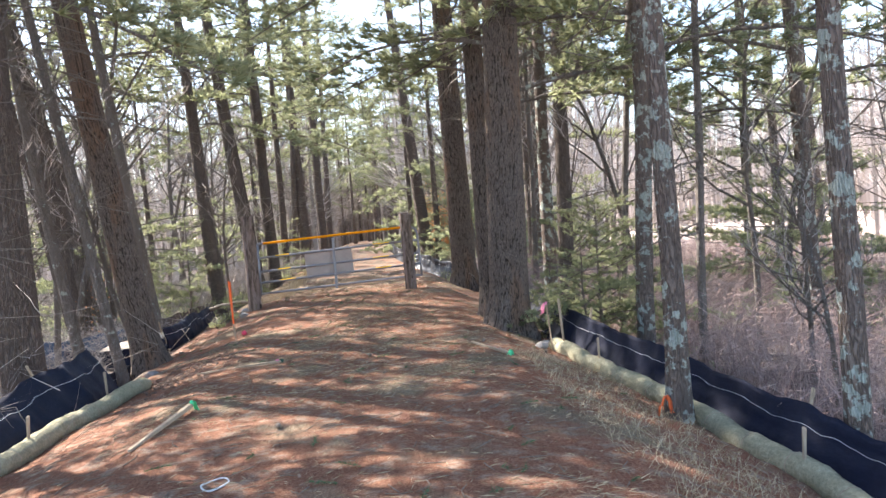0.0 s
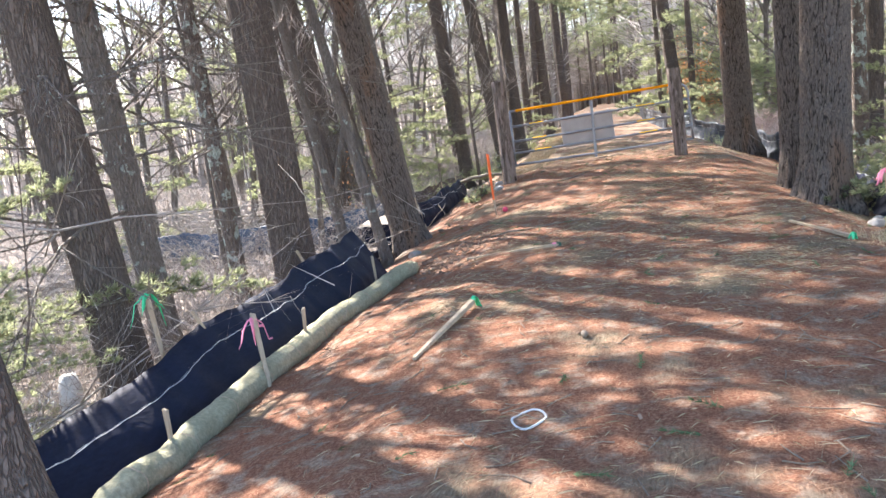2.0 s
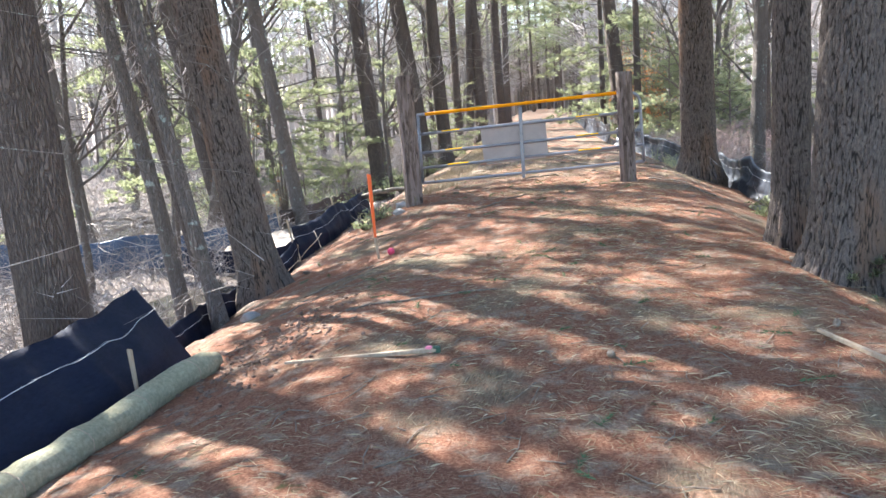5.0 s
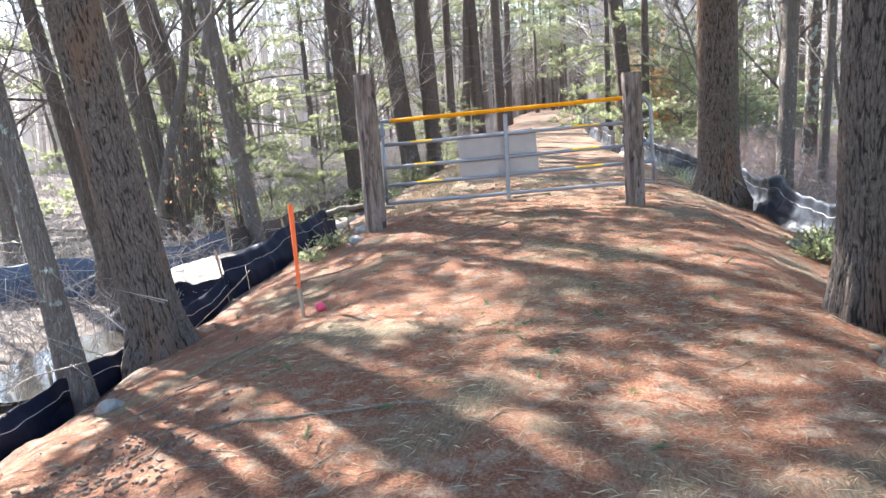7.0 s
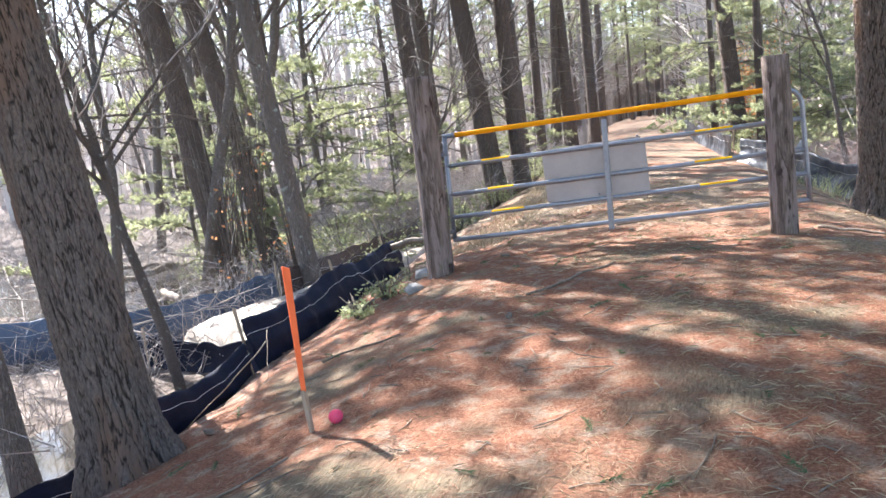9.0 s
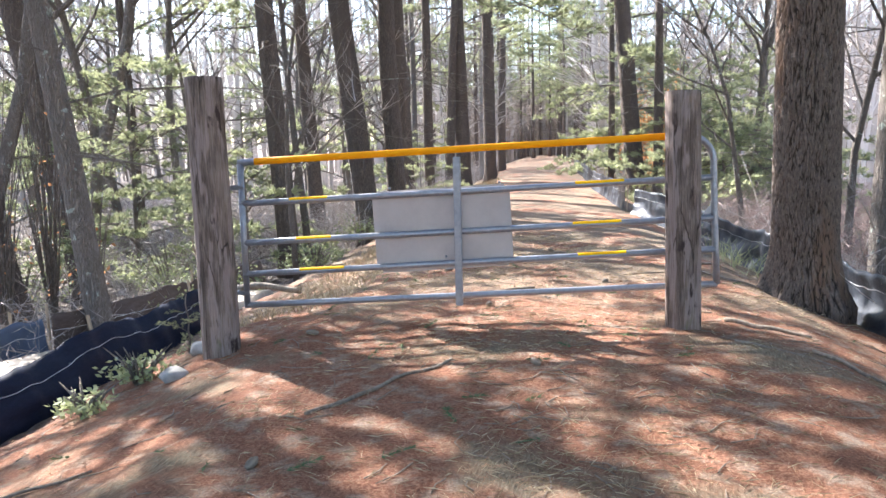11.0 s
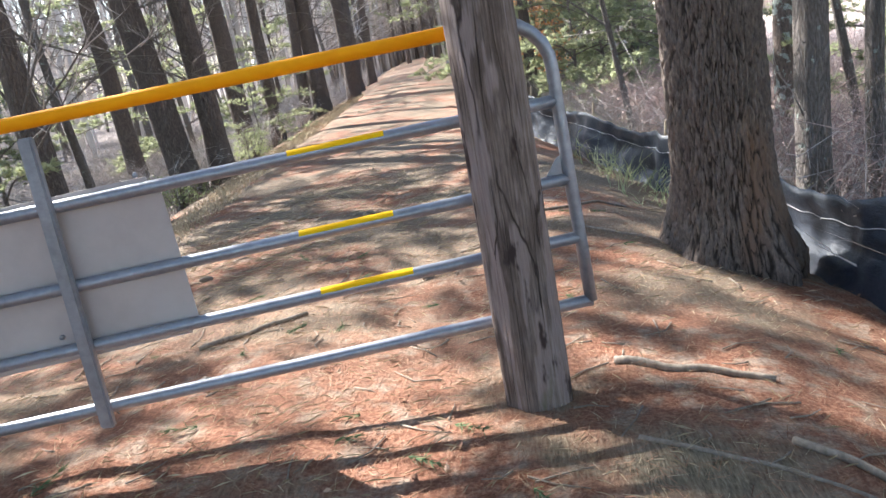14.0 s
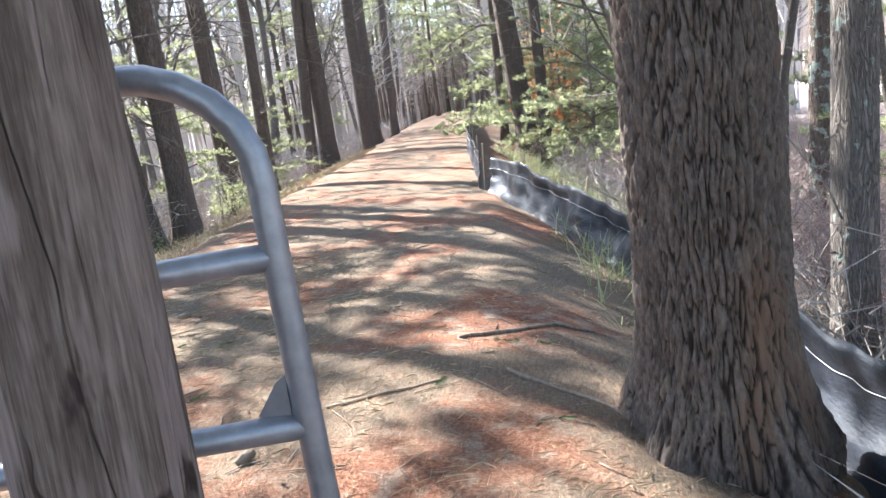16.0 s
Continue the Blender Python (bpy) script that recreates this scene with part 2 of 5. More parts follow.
M_DARKGREEN = mottled("dark_green_paint", ((0.3, (0.03, 0.07, 0.05)), (0.7, (0.06, 0.12, 0.08))), 12.0, rough=0.7)
M_WATTLE = mottled("straw_wattle_net", ((0.3, (0.20, 0.19, 0.12)), (0.5, (0.32, 0.30, 0.20)), (0.7, (0.47, 0.44, 0.31))), 38.0, (1, 1, 1), 0.95, relief=0.9, dist=0.02)
M_DEADWOOD = mottled("dead_wood", ((0.3, (0.10, 0.075, 0.055)), (0.7, (0.34, 0.28, 0.22))), 10.0, (4, 4, 1), relief=0.7)
M_SAND = mottled("pale_sand", ((0.3, (0.30, 0.25, 0.20)), (0.7, (0.54, 0.47, 0.39))), 9.0, (1, 1, 1), relief=0.4)
M_DRIFT = mottled("bleached_dead_wood", ((0.3, (0.17, 0.14, 0.12)), (0.7, (0.46, 0.41, 0.37))), 9.0, (4, 4, 1), relief=0.6)
# Far silt fence fabric, its blue sheen given as base colour.
M_FABRIC_BLUE = mottled("blue_sheen_fabric", ((0.3, (0.05, 0.07, 0.11)), (0.7, (0.10, 0.13, 0.19))), 4.0, rough=0.5)
M_WATER = mottled("shallow_water", ((0.3, (0.05, 0.045, 0.04)), (0.7, (0.08, 0.07, 0.06))), 3.0, rough=0.08, spec=0.6, relief=0.04)
M_STONE = mottled("grey_stone", ((0.3, (0.18, 0.17, 0.16)), (0.7, (0.40, 0.38, 0.36))), 14.0, relief=0.6)


# ---- helpers for meshes ----
def part(name, bm, material, parent=None, label="", sm=True):
    me = bpy.data.meshes.new(name)
    bm.to_mesh(me)
    bm.free()
    return part_mesh(name, me, material, parent, label, sm)


def part_mesh(name, me, material, parent=None, label="", sm=True):
    if material and not me.materials:
        me.materials.append(material)
    if sm and len(me.polygons):
        me.polygons.foreach_set("use_smooth", [True] * len(me.polygons))
    ob = new(name, me)
    ob.parent = parent
    if label:
        tagged(ob, label)
    return ob


def mesh_from(name, verts, faces, material=None):
    me = bpy.data.meshes.new(name)
    me.from_pydata([tuple(v) for v in verts], [], faces)
    if material:
        me.materials.append(material)
    me.update()
    return me


def tube_data(points, radii, sides=8, cap=True, wobble=None):
    """Rings of vertices along points, as vertices and faces."""
    pts = [Vector(p) for p in points]
    verts, faces = [], []
    side = None
    for i, p in enumerate(pts):
        d = (pts[min(i + 1, len(pts) - 1)] - pts[max(i - 1, 0)]).normalized()
        if side is None:
            side = d.orthogonal().normalized()
        side = (side - d * side.dot(d)).normalized()
        up = d.cross(side)
        for k in range(sides):
            a = 2 * math.pi * k / sides
            r = radii[i] * (wobble(i, a) if wobble else 1.0)
            verts.append(p + (side * math.cos(a) + up * math.sin(a)) * r)
    n = len(pts)
    for i in range(n - 1):
        for k in range(sides):
            a, b = i * sides + k, i * sides + (k + 1) % sides
            faces.append((a, b, b + sides, a + sides))
    if cap:
        faces.append(tuple(range(sides - 1, -1, -1)))
        faces.append(tuple(range((n - 1) * sides, n * sides)))
    return verts, faces


def merge(pieces):
    verts, faces = [], []
    for v, f in pieces:
        o = len(verts)
        verts.extend(v)
        faces.extend(tuple(i + o for i in q) for q in f)
    return verts, faces


def tube(name, points, radii, material, parent=None, label="", sides=10, wobble=None):
    return part_mesh(name, mesh_from(name, *tube_data(points, radii, sides, True, wobble)), material, parent, label)


def box_bm(sx, sy, sz, bevel=0.004, m=None):
    bm = bmesh.new()
    bmesh.ops.create_cube(bm, size=1, matrix=Matrix.Diagonal((sx, sy, sz, 1)))
    if bevel:
        bmesh.ops.bevel(bm, geom=bm.edges[:], offset=bevel, segments=2, affect="EDGES")
    if m is not None:
        bm.transform(m)
    return bm


def empty(name, at=(0, 0, 0)):
    e = new(name)
    e.location = at
    return e


def n3(x, y, z=0.0):
    return noise.noise(Vector((x, y, z)))


# ---- ground ----
def axis_x(y):
    return -0.35 - 0.095 * y


PROFILE_X = (0, 1.5, 2.0, 3.0, 3.5, 4.0, 5.0, 8.0, 22.0, 45.0, 90.0, 200.0, 700.0)
PROFILE_L = (0, 0.055, 0.18, 0.43, 0.63, 0.91, 1.10, 1.18, 1.25, 1.1, -0.5, -5, -14)
PROFILE_R = (0, 0.03, 0.10, 0.47, 0.68, 0.90, 1.20, 1.35, 1.45, 1.35, -0.9, -7, -16)
BASE_Y, BASE_Z = (-20, 4, 12, 18, 26, 60, 200, 700), (-0.1, -0.08, -0.06, 0.03, 0.0, 0.0, 0.3, 1.0)


def height(x, y):
    u = x - axis_x(y)
    wide = 0.25 * max(0.0, 1 - abs(y - 20) / 5) if u > 0 else 0.0
    a = max(0.0, abs(u) - wide)
    z = float(np.interp(y, BASE_Y, BASE_Z)) - float(np.interp(a, PROFILE_X, PROFILE_R if u > 0 else PROFILE_L))
    if u < 0:
        z += 0.09 * max(0.0, 1 - abs(y - 18) / 2.5) * max(0.0, 1 - abs(a - 2.2) / 0.9)
    rough = 0.024 + 0.05 * min(1.0, max(0.0, (a - 2.6) / 2.0))
    if abs(u) < 60:
        z += rough * (n3(x * 1.7, y * 1.7) + 0.6 * n3(x * 5.1, y * 5.1, 3.0)) + 0.05 * n3(x * 0.35, y * 0.35, 9.0)
    return z


def spaced(lo, hi, step, out_lo, out_hi, grow=1.16):
    a = list(np.arange(lo, hi + step / 2, step))
    s, x = step, a[0]
    left = []
    while x > out_lo:
        s *= grow
        x -= s
        left.append(x)
    s, x = step, a[-1]
    right = []
    while x < out_hi:
        s *= grow
        x += s
        right.append(x)
    return left[::-1] + a + right


def build_ground():
    xs = spaced(-6.0, 4.0, 0.075, -900, 900)
    ys = spaced(2.0, 30.0, 0.085, -300, 1500)
    verts = [(x, y, height(x, y)) for y in ys for x in xs]
    w = len(xs)
    faces = [(j * w + i, j * w + i + 1, (j + 1) * w + i + 1, (j + 1) * w + i) for j in range(len(ys) - 1) for i in range(w - 1)]
    me = mesh_from("ground", verts, faces, M_GROUND)
    att = me.attributes.new("bank", "FLOAT", "POINT")
    att.data.foreach_set("value", [v[0] - axis_x(v[1]) for v in verts])
    ob = part_mesh("ground", me, None)
    return tagged(ob, "orange-brown pine needle embankment sloping down to a muddy swamp", "ground", kind="structure")


build_ground()
rng = random.Random(7)


# ---- trees ----
def plates(r0, zs, seed, found):
    """Furrowed bark for a trunk that is seen close: long uneven plates between sunk cracks, and spreading roots."""
    def f(i, a):
        z = zs[i]
        k1 = 36.0
        wx, wy = math.cos(a) * r0 * k1 + 0.5 * n3(z * 6, a * 2, seed), math.sin(a) * r0 * k1 + 0.5 * n3(z * 6, a * 2, seed + 4)
        f1 = abs(n3(wx, wy, z * 4.0 + seed))
        f2 = abs(n3(wx * 1.35 + 7, wy * 1.35, z * 5.2))
        f3 = abs(n3(wx * 0.7 + 3, wy * 0.7, z * 10.0 + 2))
        edge = min(1.0, 4.0 * min(f1 * 1.05, f2 + 0.02, f3 * 1.3 + 0.12))
        wz = z * 4.0
        found.append(edge)
        r = 1 + (0.10 * edge ** 0.85 + 0.03 * n3(wx * 2.3, wy * 2.3, wz * 4)) * min(1.0, 0.325 / r0)
        k = max(0.0, 1 - max(z, 0) / 0.75)
        r += k ** 2.2 * (0.36 + 0.42 * max(0, math.cos(a * 5 + seed)) ** 1.5 + 0.15 * n3(math.cos(a) * 3, math.sin(a) * 3, seed))
        return r
    return f


def bark_wobble(seed, lobes, flare_rings, strength):
    def f(i, a):
        r = 1 + 0.05 * n3(math.cos(a) * 1.5 + seed, math.sin(a) * 1.5, i * 0.15)
        r += strength * n3(math.cos(a) * lobes + seed, math.sin(a) * lobes, i * 0.045)
        if i < flare_rings:
            k = (1 - i / flare_rings) ** 2
            r += k * (0.40 + 0.30 * max(0, math.cos(a * 5 + seed)))
        return r
    return f


def trunk_path(base, lean, bend, h, n, seed):
    """Axis points from below the ground to the top; lean is sideways metres for each metre of height."""
    out = []
    for i in range(n + 1):
        f = i / n
        z = -0.25 + (h + 0.25) * f
        out.append((lean[0] * z + bend * math.sin(f * 3.1) + 0.03 * n3(seed, z * 0.4), lean[1] * z + 0.04 * n3(seed + 9, z * 0.4), z))
    return out


def needle_tuft(verts, faces, p, d, n, length, width, r):
    """Thin needles that fan out from p round the way d."""
    for _ in range(n):
        v = (Vector(d) + Vector((r.gauss(0, 0.55), r.gauss(0, 0.55), r.gauss(0, 0.4)))).normalized() * length * r.uniform(0.7, 1.1)
        s = v.cross(Vector((r.gauss(0, 1), r.gauss(0, 1), r.gauss(0, 1)))).normalized() * width
        o = len(verts)
        verts.extend((p - s, p + s, p + v))
        faces.append((o, o + 1, o + 2))


def pine_branch_mesh(seed, length=2.4, droop=0.25, tufts=54, needle=0.13, width=0.0085):
    r = random.Random(seed)
    pts = [Vector((length * i / 6, 0.06 * r.gauss(0, 1) * i / 6, 0.12 * math.sin(i * 0.6) - droop * (i / 6) ** 2 * length * 0.4)) for i in range(7)]
    pieces = [tube_data(pts, [0.02 * (1 - i / 7) + 0.004 for i in range(7)], 5)]
    ends = []
    for k in range(15):
        f = 0.22 + 0.78 * k / 14
        i = min(5, int(f * 6))
        p = pts[i].lerp(pts[i + 1], f * 6 - i)
        ang = (1 if k % 2 else -1) * r.uniform(0.5, 1.1)
        ln = length * r.uniform(0.16, 0.34) * (1.15 - f * 0.6)
        q = p + Vector((math.cos(ang) * ln, math.sin(ang) * ln, r.uniform(-0.10, 0.12) * ln * 2))
        pieces.append(tube_data([p, p.lerp(q, 0.5) + Vector((0, 0, 0.02)), q], [0.007, 0.005, 0.002], 3))
        ends.append((p, q))
    wood = merge(pieces)
    verts, faces = [], []
    for p, q in ends:
        for j in range(max(3, tufts // 6)):
            s = p.lerp(q, r.uniform(0.35, 1.05)) + Vector((r.gauss(0, 0.05), r.gauss(0, 0.05), r.gauss(0, 0.04)))
            needle_tuft(verts, faces, s, (q - p).normalized() + Vector((0, 0, 0.25)), 17, needle, width, r)
    nw = len(wood[1])
    me = mesh_from("branch", *merge([wood, (verts, faces)]))
    me.materials.append(M_GREYBARK)
    me.materials.append(M_NEEDLE)
    idx = np.ones(len(me.polygons), dtype=np.int32)
    idx[:nw] = 0
    me.polygons.foreach_set("material_index", idx)
    return me


def dead_branch_mesh(seed, length=1.8):
    r = random.Random(seed)
    pieces = []

    def grow(p, d, ln, rad, depth):
        pts, q = [p], p
        for _ in range(4):
            d = (d + Vector((r.gauss(0, 0.13), r.gauss(0, 0.13), r.gauss(0, 0.10) - 0.03))).normalized()
            q = q + d * ln / 4
            pts.append(q)
        pieces.append(tube_data(pts, [rad * (1 - 0.2 * i) for i in range(5)], 4 if depth else 5))
        if depth < 2:
            for _ in range(5 - depth):
                f = r.randint(1, 4)
                dd = (d + Vector((r.gauss(0, 0.7), r.gauss(0, 0.7), r.gauss(0, 0.45)))).normalized()
                grow(pts[f], dd, ln * r.uniform(0.3, 0.55), rad * 0.45, depth + 1)

    grow(Vector(), Vector((1, 0, 0.05)), length, 0.016, 0)
    return mesh_from("dead_branch", *merge(pieces), M_GREYBARK)


LIVE = [pine_branch_mesh(11 + i, 2.3 + 0.2 * i, 0.15 + 0.15 * i) for i in range(4)]
DEAD = [dead_branch_mesh(51 + i, 1.5 + 0.3 * i) for i in range(5)]


def hang(tree, meshes, at, turn, tilt, size, name="branch"):
    b = new(name, meshes)
    b.parent = tree
    b.matrix_basis = Matrix.LocRotScale(at, Euler((0, -radians(tilt), radians(turn))), (size, size, size))
    return b


def conifer(x, y, r, lean=(0, 0), bend=0.0, h=19.0, material=None, dead=8, live=38, live_from=7.5, seed=0, rings=60, sides=26,
            label="tall white pine with grey-brown ridged bark", dead_from=2.2, strength=0.05, spread=1.0, name="pine_tree", close=False):
    """One pine: a tapered trunk with flared roots, dead limbs below and live branches above."""
    g = random.Random(seed * 31 + 5)
    tree = tagged(empty(name, (x, y, height(x, y) - 0.02)), label, "tree")
    pts = trunk_path((0, 0), lean, bend, h, rings, seed)
    if close:
        zs = [-0.25 + 5.0 * i / (rings * 0.8) if i < rings * 0.8 else 4.75 + (h - 4.75) * (i - rings * 0.8) / (rings * 0.2) for i in range(rings + 1)]
        pts = [(lean[0] * z, lean[1] * z, z) for z in zs]
    radii = [max(0.02, r * (1 - 0.8 * (i / rings) ** 1.1)) for i in range(rings + 1)]
    fl = max(2, int(rings * 0.85 / h) + 1)
    if close:
        radii = [max(0.02, r * (1 - 0.8 * max(0, z / h) ** 1.1)) for z in zs]
    found = []
    trunk = tube("trunk", pts, radii, material or M_PINE, tree, "", sides, plates(r, zs, seed, found) if close else bark_wobble(seed * 1.7, 5.0, fl, strength))
    if close:
        trunk.data.attributes.new("plate", "FLOAT", "POINT").data.foreach_set("value", found)

    def on_trunk(z):
        i = next((k for k in range(rings) if pts[k + 1][2] >= z), rings - 1)
        f = i + (z - pts[i][2]) / (pts[i + 1][2] - pts[i][2])
        return Vector(pts[i]).lerp(Vector(pts[i + 1]), f - i), radii[i]

    for _ in range(dead):
        z = g.uniform(max(dead_from, 4.2 if abs(x - axis_x(y)) < 4.5 and y < 25 else 0), live_from + 2)
        p, rr = on_trunk(z)
        a = g.uniform(0, 360)
        hang(tree, g.choice(DEAD), p + Vector((math.cos(radians(a)), math.sin(radians(a)), 0)) * rr * 0.8, a, g.uniform(-12, 15), g.uniform(0.7, 1.35), "dead_branch")
    for k in range(live):
        z = live_from + (h - 0.4 - live_from) * (k / max(1, live)) ** 0.9
        p, rr = on_trunk(z)
        a = k * 137.5 + g.uniform(-25, 25)
        s = spread * (1.35 - 0.95 * (z - live_from) / (h - live_from)) * g.uniform(0.75, 1.15)
        hang(tree, g.choice(LIVE), p, a, g.uniform(-8, 16) + 20 * (z - live_from) / (h - live_from), s)
    return tree


def lean_from(base, top):
    """Sideways metres for each metre of height between two points of a trunk's axis."""
    return ((top[0] - base[0]) / (top[2] - base[2]), (top[1] - base[1]) / (top[2] - base[2]))
# ---- the gate and its posts ----
def gate_post(x, y, top, r, lean, seed, label):
    base = height(x, y)
    post = tagged(empty("gate_post", (x, y, base)), label, "post")
    n, h = 46, top - base
    pts = [(lean[0] * h * i / n, lean[1] * h * i / n, -0.3 + (h + 0.3) * i / n) for i in range(n + 1)] + [(lean[0] * h, lean[1] * h, h + 0.006)]

    def grooves(i, a):
        k = 1 + 0.05 * n3(math.cos(a) * 2.2 + seed, math.sin(a) * 2.2, i * 0.03) + 0.07 * min(0.15, n3(math.cos(a) * 7 + seed, math.sin(a) * 7, i * 0.02))
        k += 0.035 * n3(math.cos(a) * 16, math.sin(a) * 16 + seed, i * 0.05)
        return k - (0.05 if abs((a * 3.1 + seed) % 2.1 - 1) < 0.035 else 0)
    tube("shaft", pts, [r * (1.03 - 0.05 * i / n) for i in range(n + 1)] + [r * 0.9], M_POST, post, "", 72, grooves)
    return post


gate_post(-4.16, 17.36, 1.88, 0.135, (-0.012, 0.0), 3, "thick weathered grey wooden gate post with mossy foot")
gate_post(-0.815, 18.04, 1.70, 0.125, (-0.014, 0.0), 8, "thick weathered grey-brown wooden gate post with cracks")

GATE_L, GATE_R = Vector((-4.08, 17.62, 0.0)), Vector((-0.54, 18.28, 0.0))
RAILS_L = (0.18, 0.42, 0.66, 0.96, 1.27)
RAILS_R = (0.285, 0.55, 0.785, 1.085, 1.405)
gate = tagged(empty("farm_gate", (GATE_L.x, GATE_L.y, 0)), "closed grey galvanised tube farm gate with yellow tape", "gate")


def on_gate(f, rail, out=0.0):
    """A place on the gate, local to it: f runs from the hinge to the latch, rail 0 to 4 from below."""
    d = GATE_R - GATE_L
    lo = int(min(3, rail))
    zl = RAILS_L[lo] + (RAILS_L[lo + 1] - RAILS_L[lo]) * (rail - lo)
    zr = RAILS_R[lo] + (RAILS_R[lo + 1] - RAILS_R[lo]) * (rail - lo)
    nrm = Vector((d.y, -d.x, 0)).normalized()
    return Vector((d.x * f, d.y * f, zl + (zr - zl) * f)) + nrm * out


for k in range(4):
    tube("rail", [on_gate((0.994 - 0.0032 * k) * f / 8, k) for f in range(9)], [0.024] * 9, M_GALV, gate, "grey tube rail", 14)
bend = [on_gate(0, 4), on_gate(0.5, 4), on_gate(0.923, 4)]
bend += [on_gate(0.923 + 0.0594 * math.sin(a), 4 - 0.62 * (1 - math.cos(a))) for a in (0.26, 0.52, 0.79, 1.05, 1.31, 1.57)]
bend += [on_gate(0.993 - 0.0032 * r, r) for r in (3.0, 2.0, 1.0, 0.0)]
tube("end_frame", bend, [0.025] * len(bend), M_GALV, gate, "bent grey tube top and end", 14)
tube("hinge_frame", [on_gate(0.004, 0), on_gate(0.004, 2), on_gate(0.004, 4)], [0.024] * 3, M_GALV, gate, "", 14)
bar = box_bm(0.055, 0.03, 1.12, 0.006, Matrix.Translation(on_gate(0.457, 2, 0.03)))
part("upright", bar, M_GALV, gate, "flat grey upright bar", False)


def tape(f0, f1, rail, r=0.0249):
    n = 10
    tube("tape", [on_gate(f0 + (f1 - f0) * i / n, rail) for i in range(n + 1)], [r * (1 + 0.04 * n3(i * 0.7, rail)) for i in range(n + 1)], M_YELLOW, gate, "wrapped yellow tape", 14)


def tape_strip(f0, f1, rail, r=0.0256, half=1.15):
    """A strip of tape that lies over the upper side of a rail."""
    d = (GATE_R - GATE_L).normalized()
    out = Vector((d.y, -d.x, 0))
    v, f, n, m = [], [], 8, 9
    for i in range(n + 1):
        c = on_gate(f0 + (f1 - f0) * (i + (0.06 * n3(rail, 7.0) if i in (0, n) else 0)) / n, rail)
        for shell in (r, r - 0.0012):
            for k in range(m + 1):
                a = 0.12 - half + 2 * half * k / m
                v.append(c + (Vector((0, 0, 1)) * math.cos(a) + out * math.sin(a)) * (shell + 0.0006 * n3(i * 0.9, a * 2, rail)))
    w = 2 * (m + 1)
    for i in range(n):
        for k in range(m):
            a = i * w + k
            f += [(a, a + 1, a + w + 1, a + w), (a + m + 1, a + w + m + 1, a + w + m + 2, a + m + 2)]
        for k in (0, m):
            a = i * w + k
            f.append((a, a + w, a + w + m + 1, a + m + 1))
    part_mesh("tape", mesh_from("tape", v, f), M_TAPE, gate, "strip of yellow tape")


tape(0.035, 0.905, 4, 0.0265)
for f0, f1, rail in ((0.70, 0.80, 3), (0.695, 0.795, 2), (0.705, 0.805, 1), (0.105, 0.185, 3), (0.115, 0.19, 2), (0.12, 0.215, 1)):
    tape_strip(f0, f1, rail)
catch = bmesh.new()
cv = [catch.verts.new(v) for v in ((-0.06, -0.004, 0), (0.0, -0.004, 0), (0.0, -0.004, 0.075), (-0.02, -0.004, 0.06), (-0.06, 0.004, 0), (0.0, 0.004, 0), (0.0, 0.004, 0.075), (-0.02, 0.004, 0.06))]
for q in ((0, 1, 2, 3), (7, 6, 5, 4), (0, 4, 5, 1), (1, 5, 6, 2), (2, 6, 7, 3), (3, 7, 4, 0)):
    catch.faces.new([cv[i] for i in q])
catch.transform(Matrix.Translation(on_gate(0.979, 2, 0) + Vector((0, 0, 0.022))))
part("latch_plate", catch, M_GALV, gate, "small bent steel latch plate", False)
for rail in (0.4, 3.4):
    hinge = box_bm(0.16, 0.03, 0.035, 0.006, Matrix.Translation(on_gate(-0.012, rail)))
    part("hinge", hinge, M_GALV, gate, "", False)

sign_board = tagged(empty("sign_board", tuple(GATE_L)), "blank back of a grey sign board wired to the gate", "sign")
b_ = box_bm(1.04, 0.006, 0.62, 0.0)
long_edges = [e for e in b_.edges if abs(e.verts[0].co.y - e.verts[1].co.y) > 0.003]
bmesh.ops.bevel(b_, geom=long_edges, offset=0.04, segments=4, affect="EDGES")
gd = (GATE_R - GATE_L)
b_.transform(Matrix.Translation(on_gate(0.425, 2.08, -0.034)) @ Euler((0, radians(-2.5), math.atan2(gd.y, gd.x))).to_matrix().to_4x4())
part("panel", b_, M_BOARD, sign_board, "", False)
for f, rail in ((0.315, 3.0), (0.545, 3.0), (0.43, 1.05)):
    bolt = bmesh.new()
    bmesh.ops.create_cone(bolt, cap_ends=True, segments=8, radius1=0.011, radius2=0.009, depth=0.012, matrix=Matrix.Translation(on_gate(f, rail + 0.16, -0.027)) @ Euler((radians(90), 0, 0)).to_matrix().to_4x4())
    part("bolt", bolt, M_GALV, sign_board)

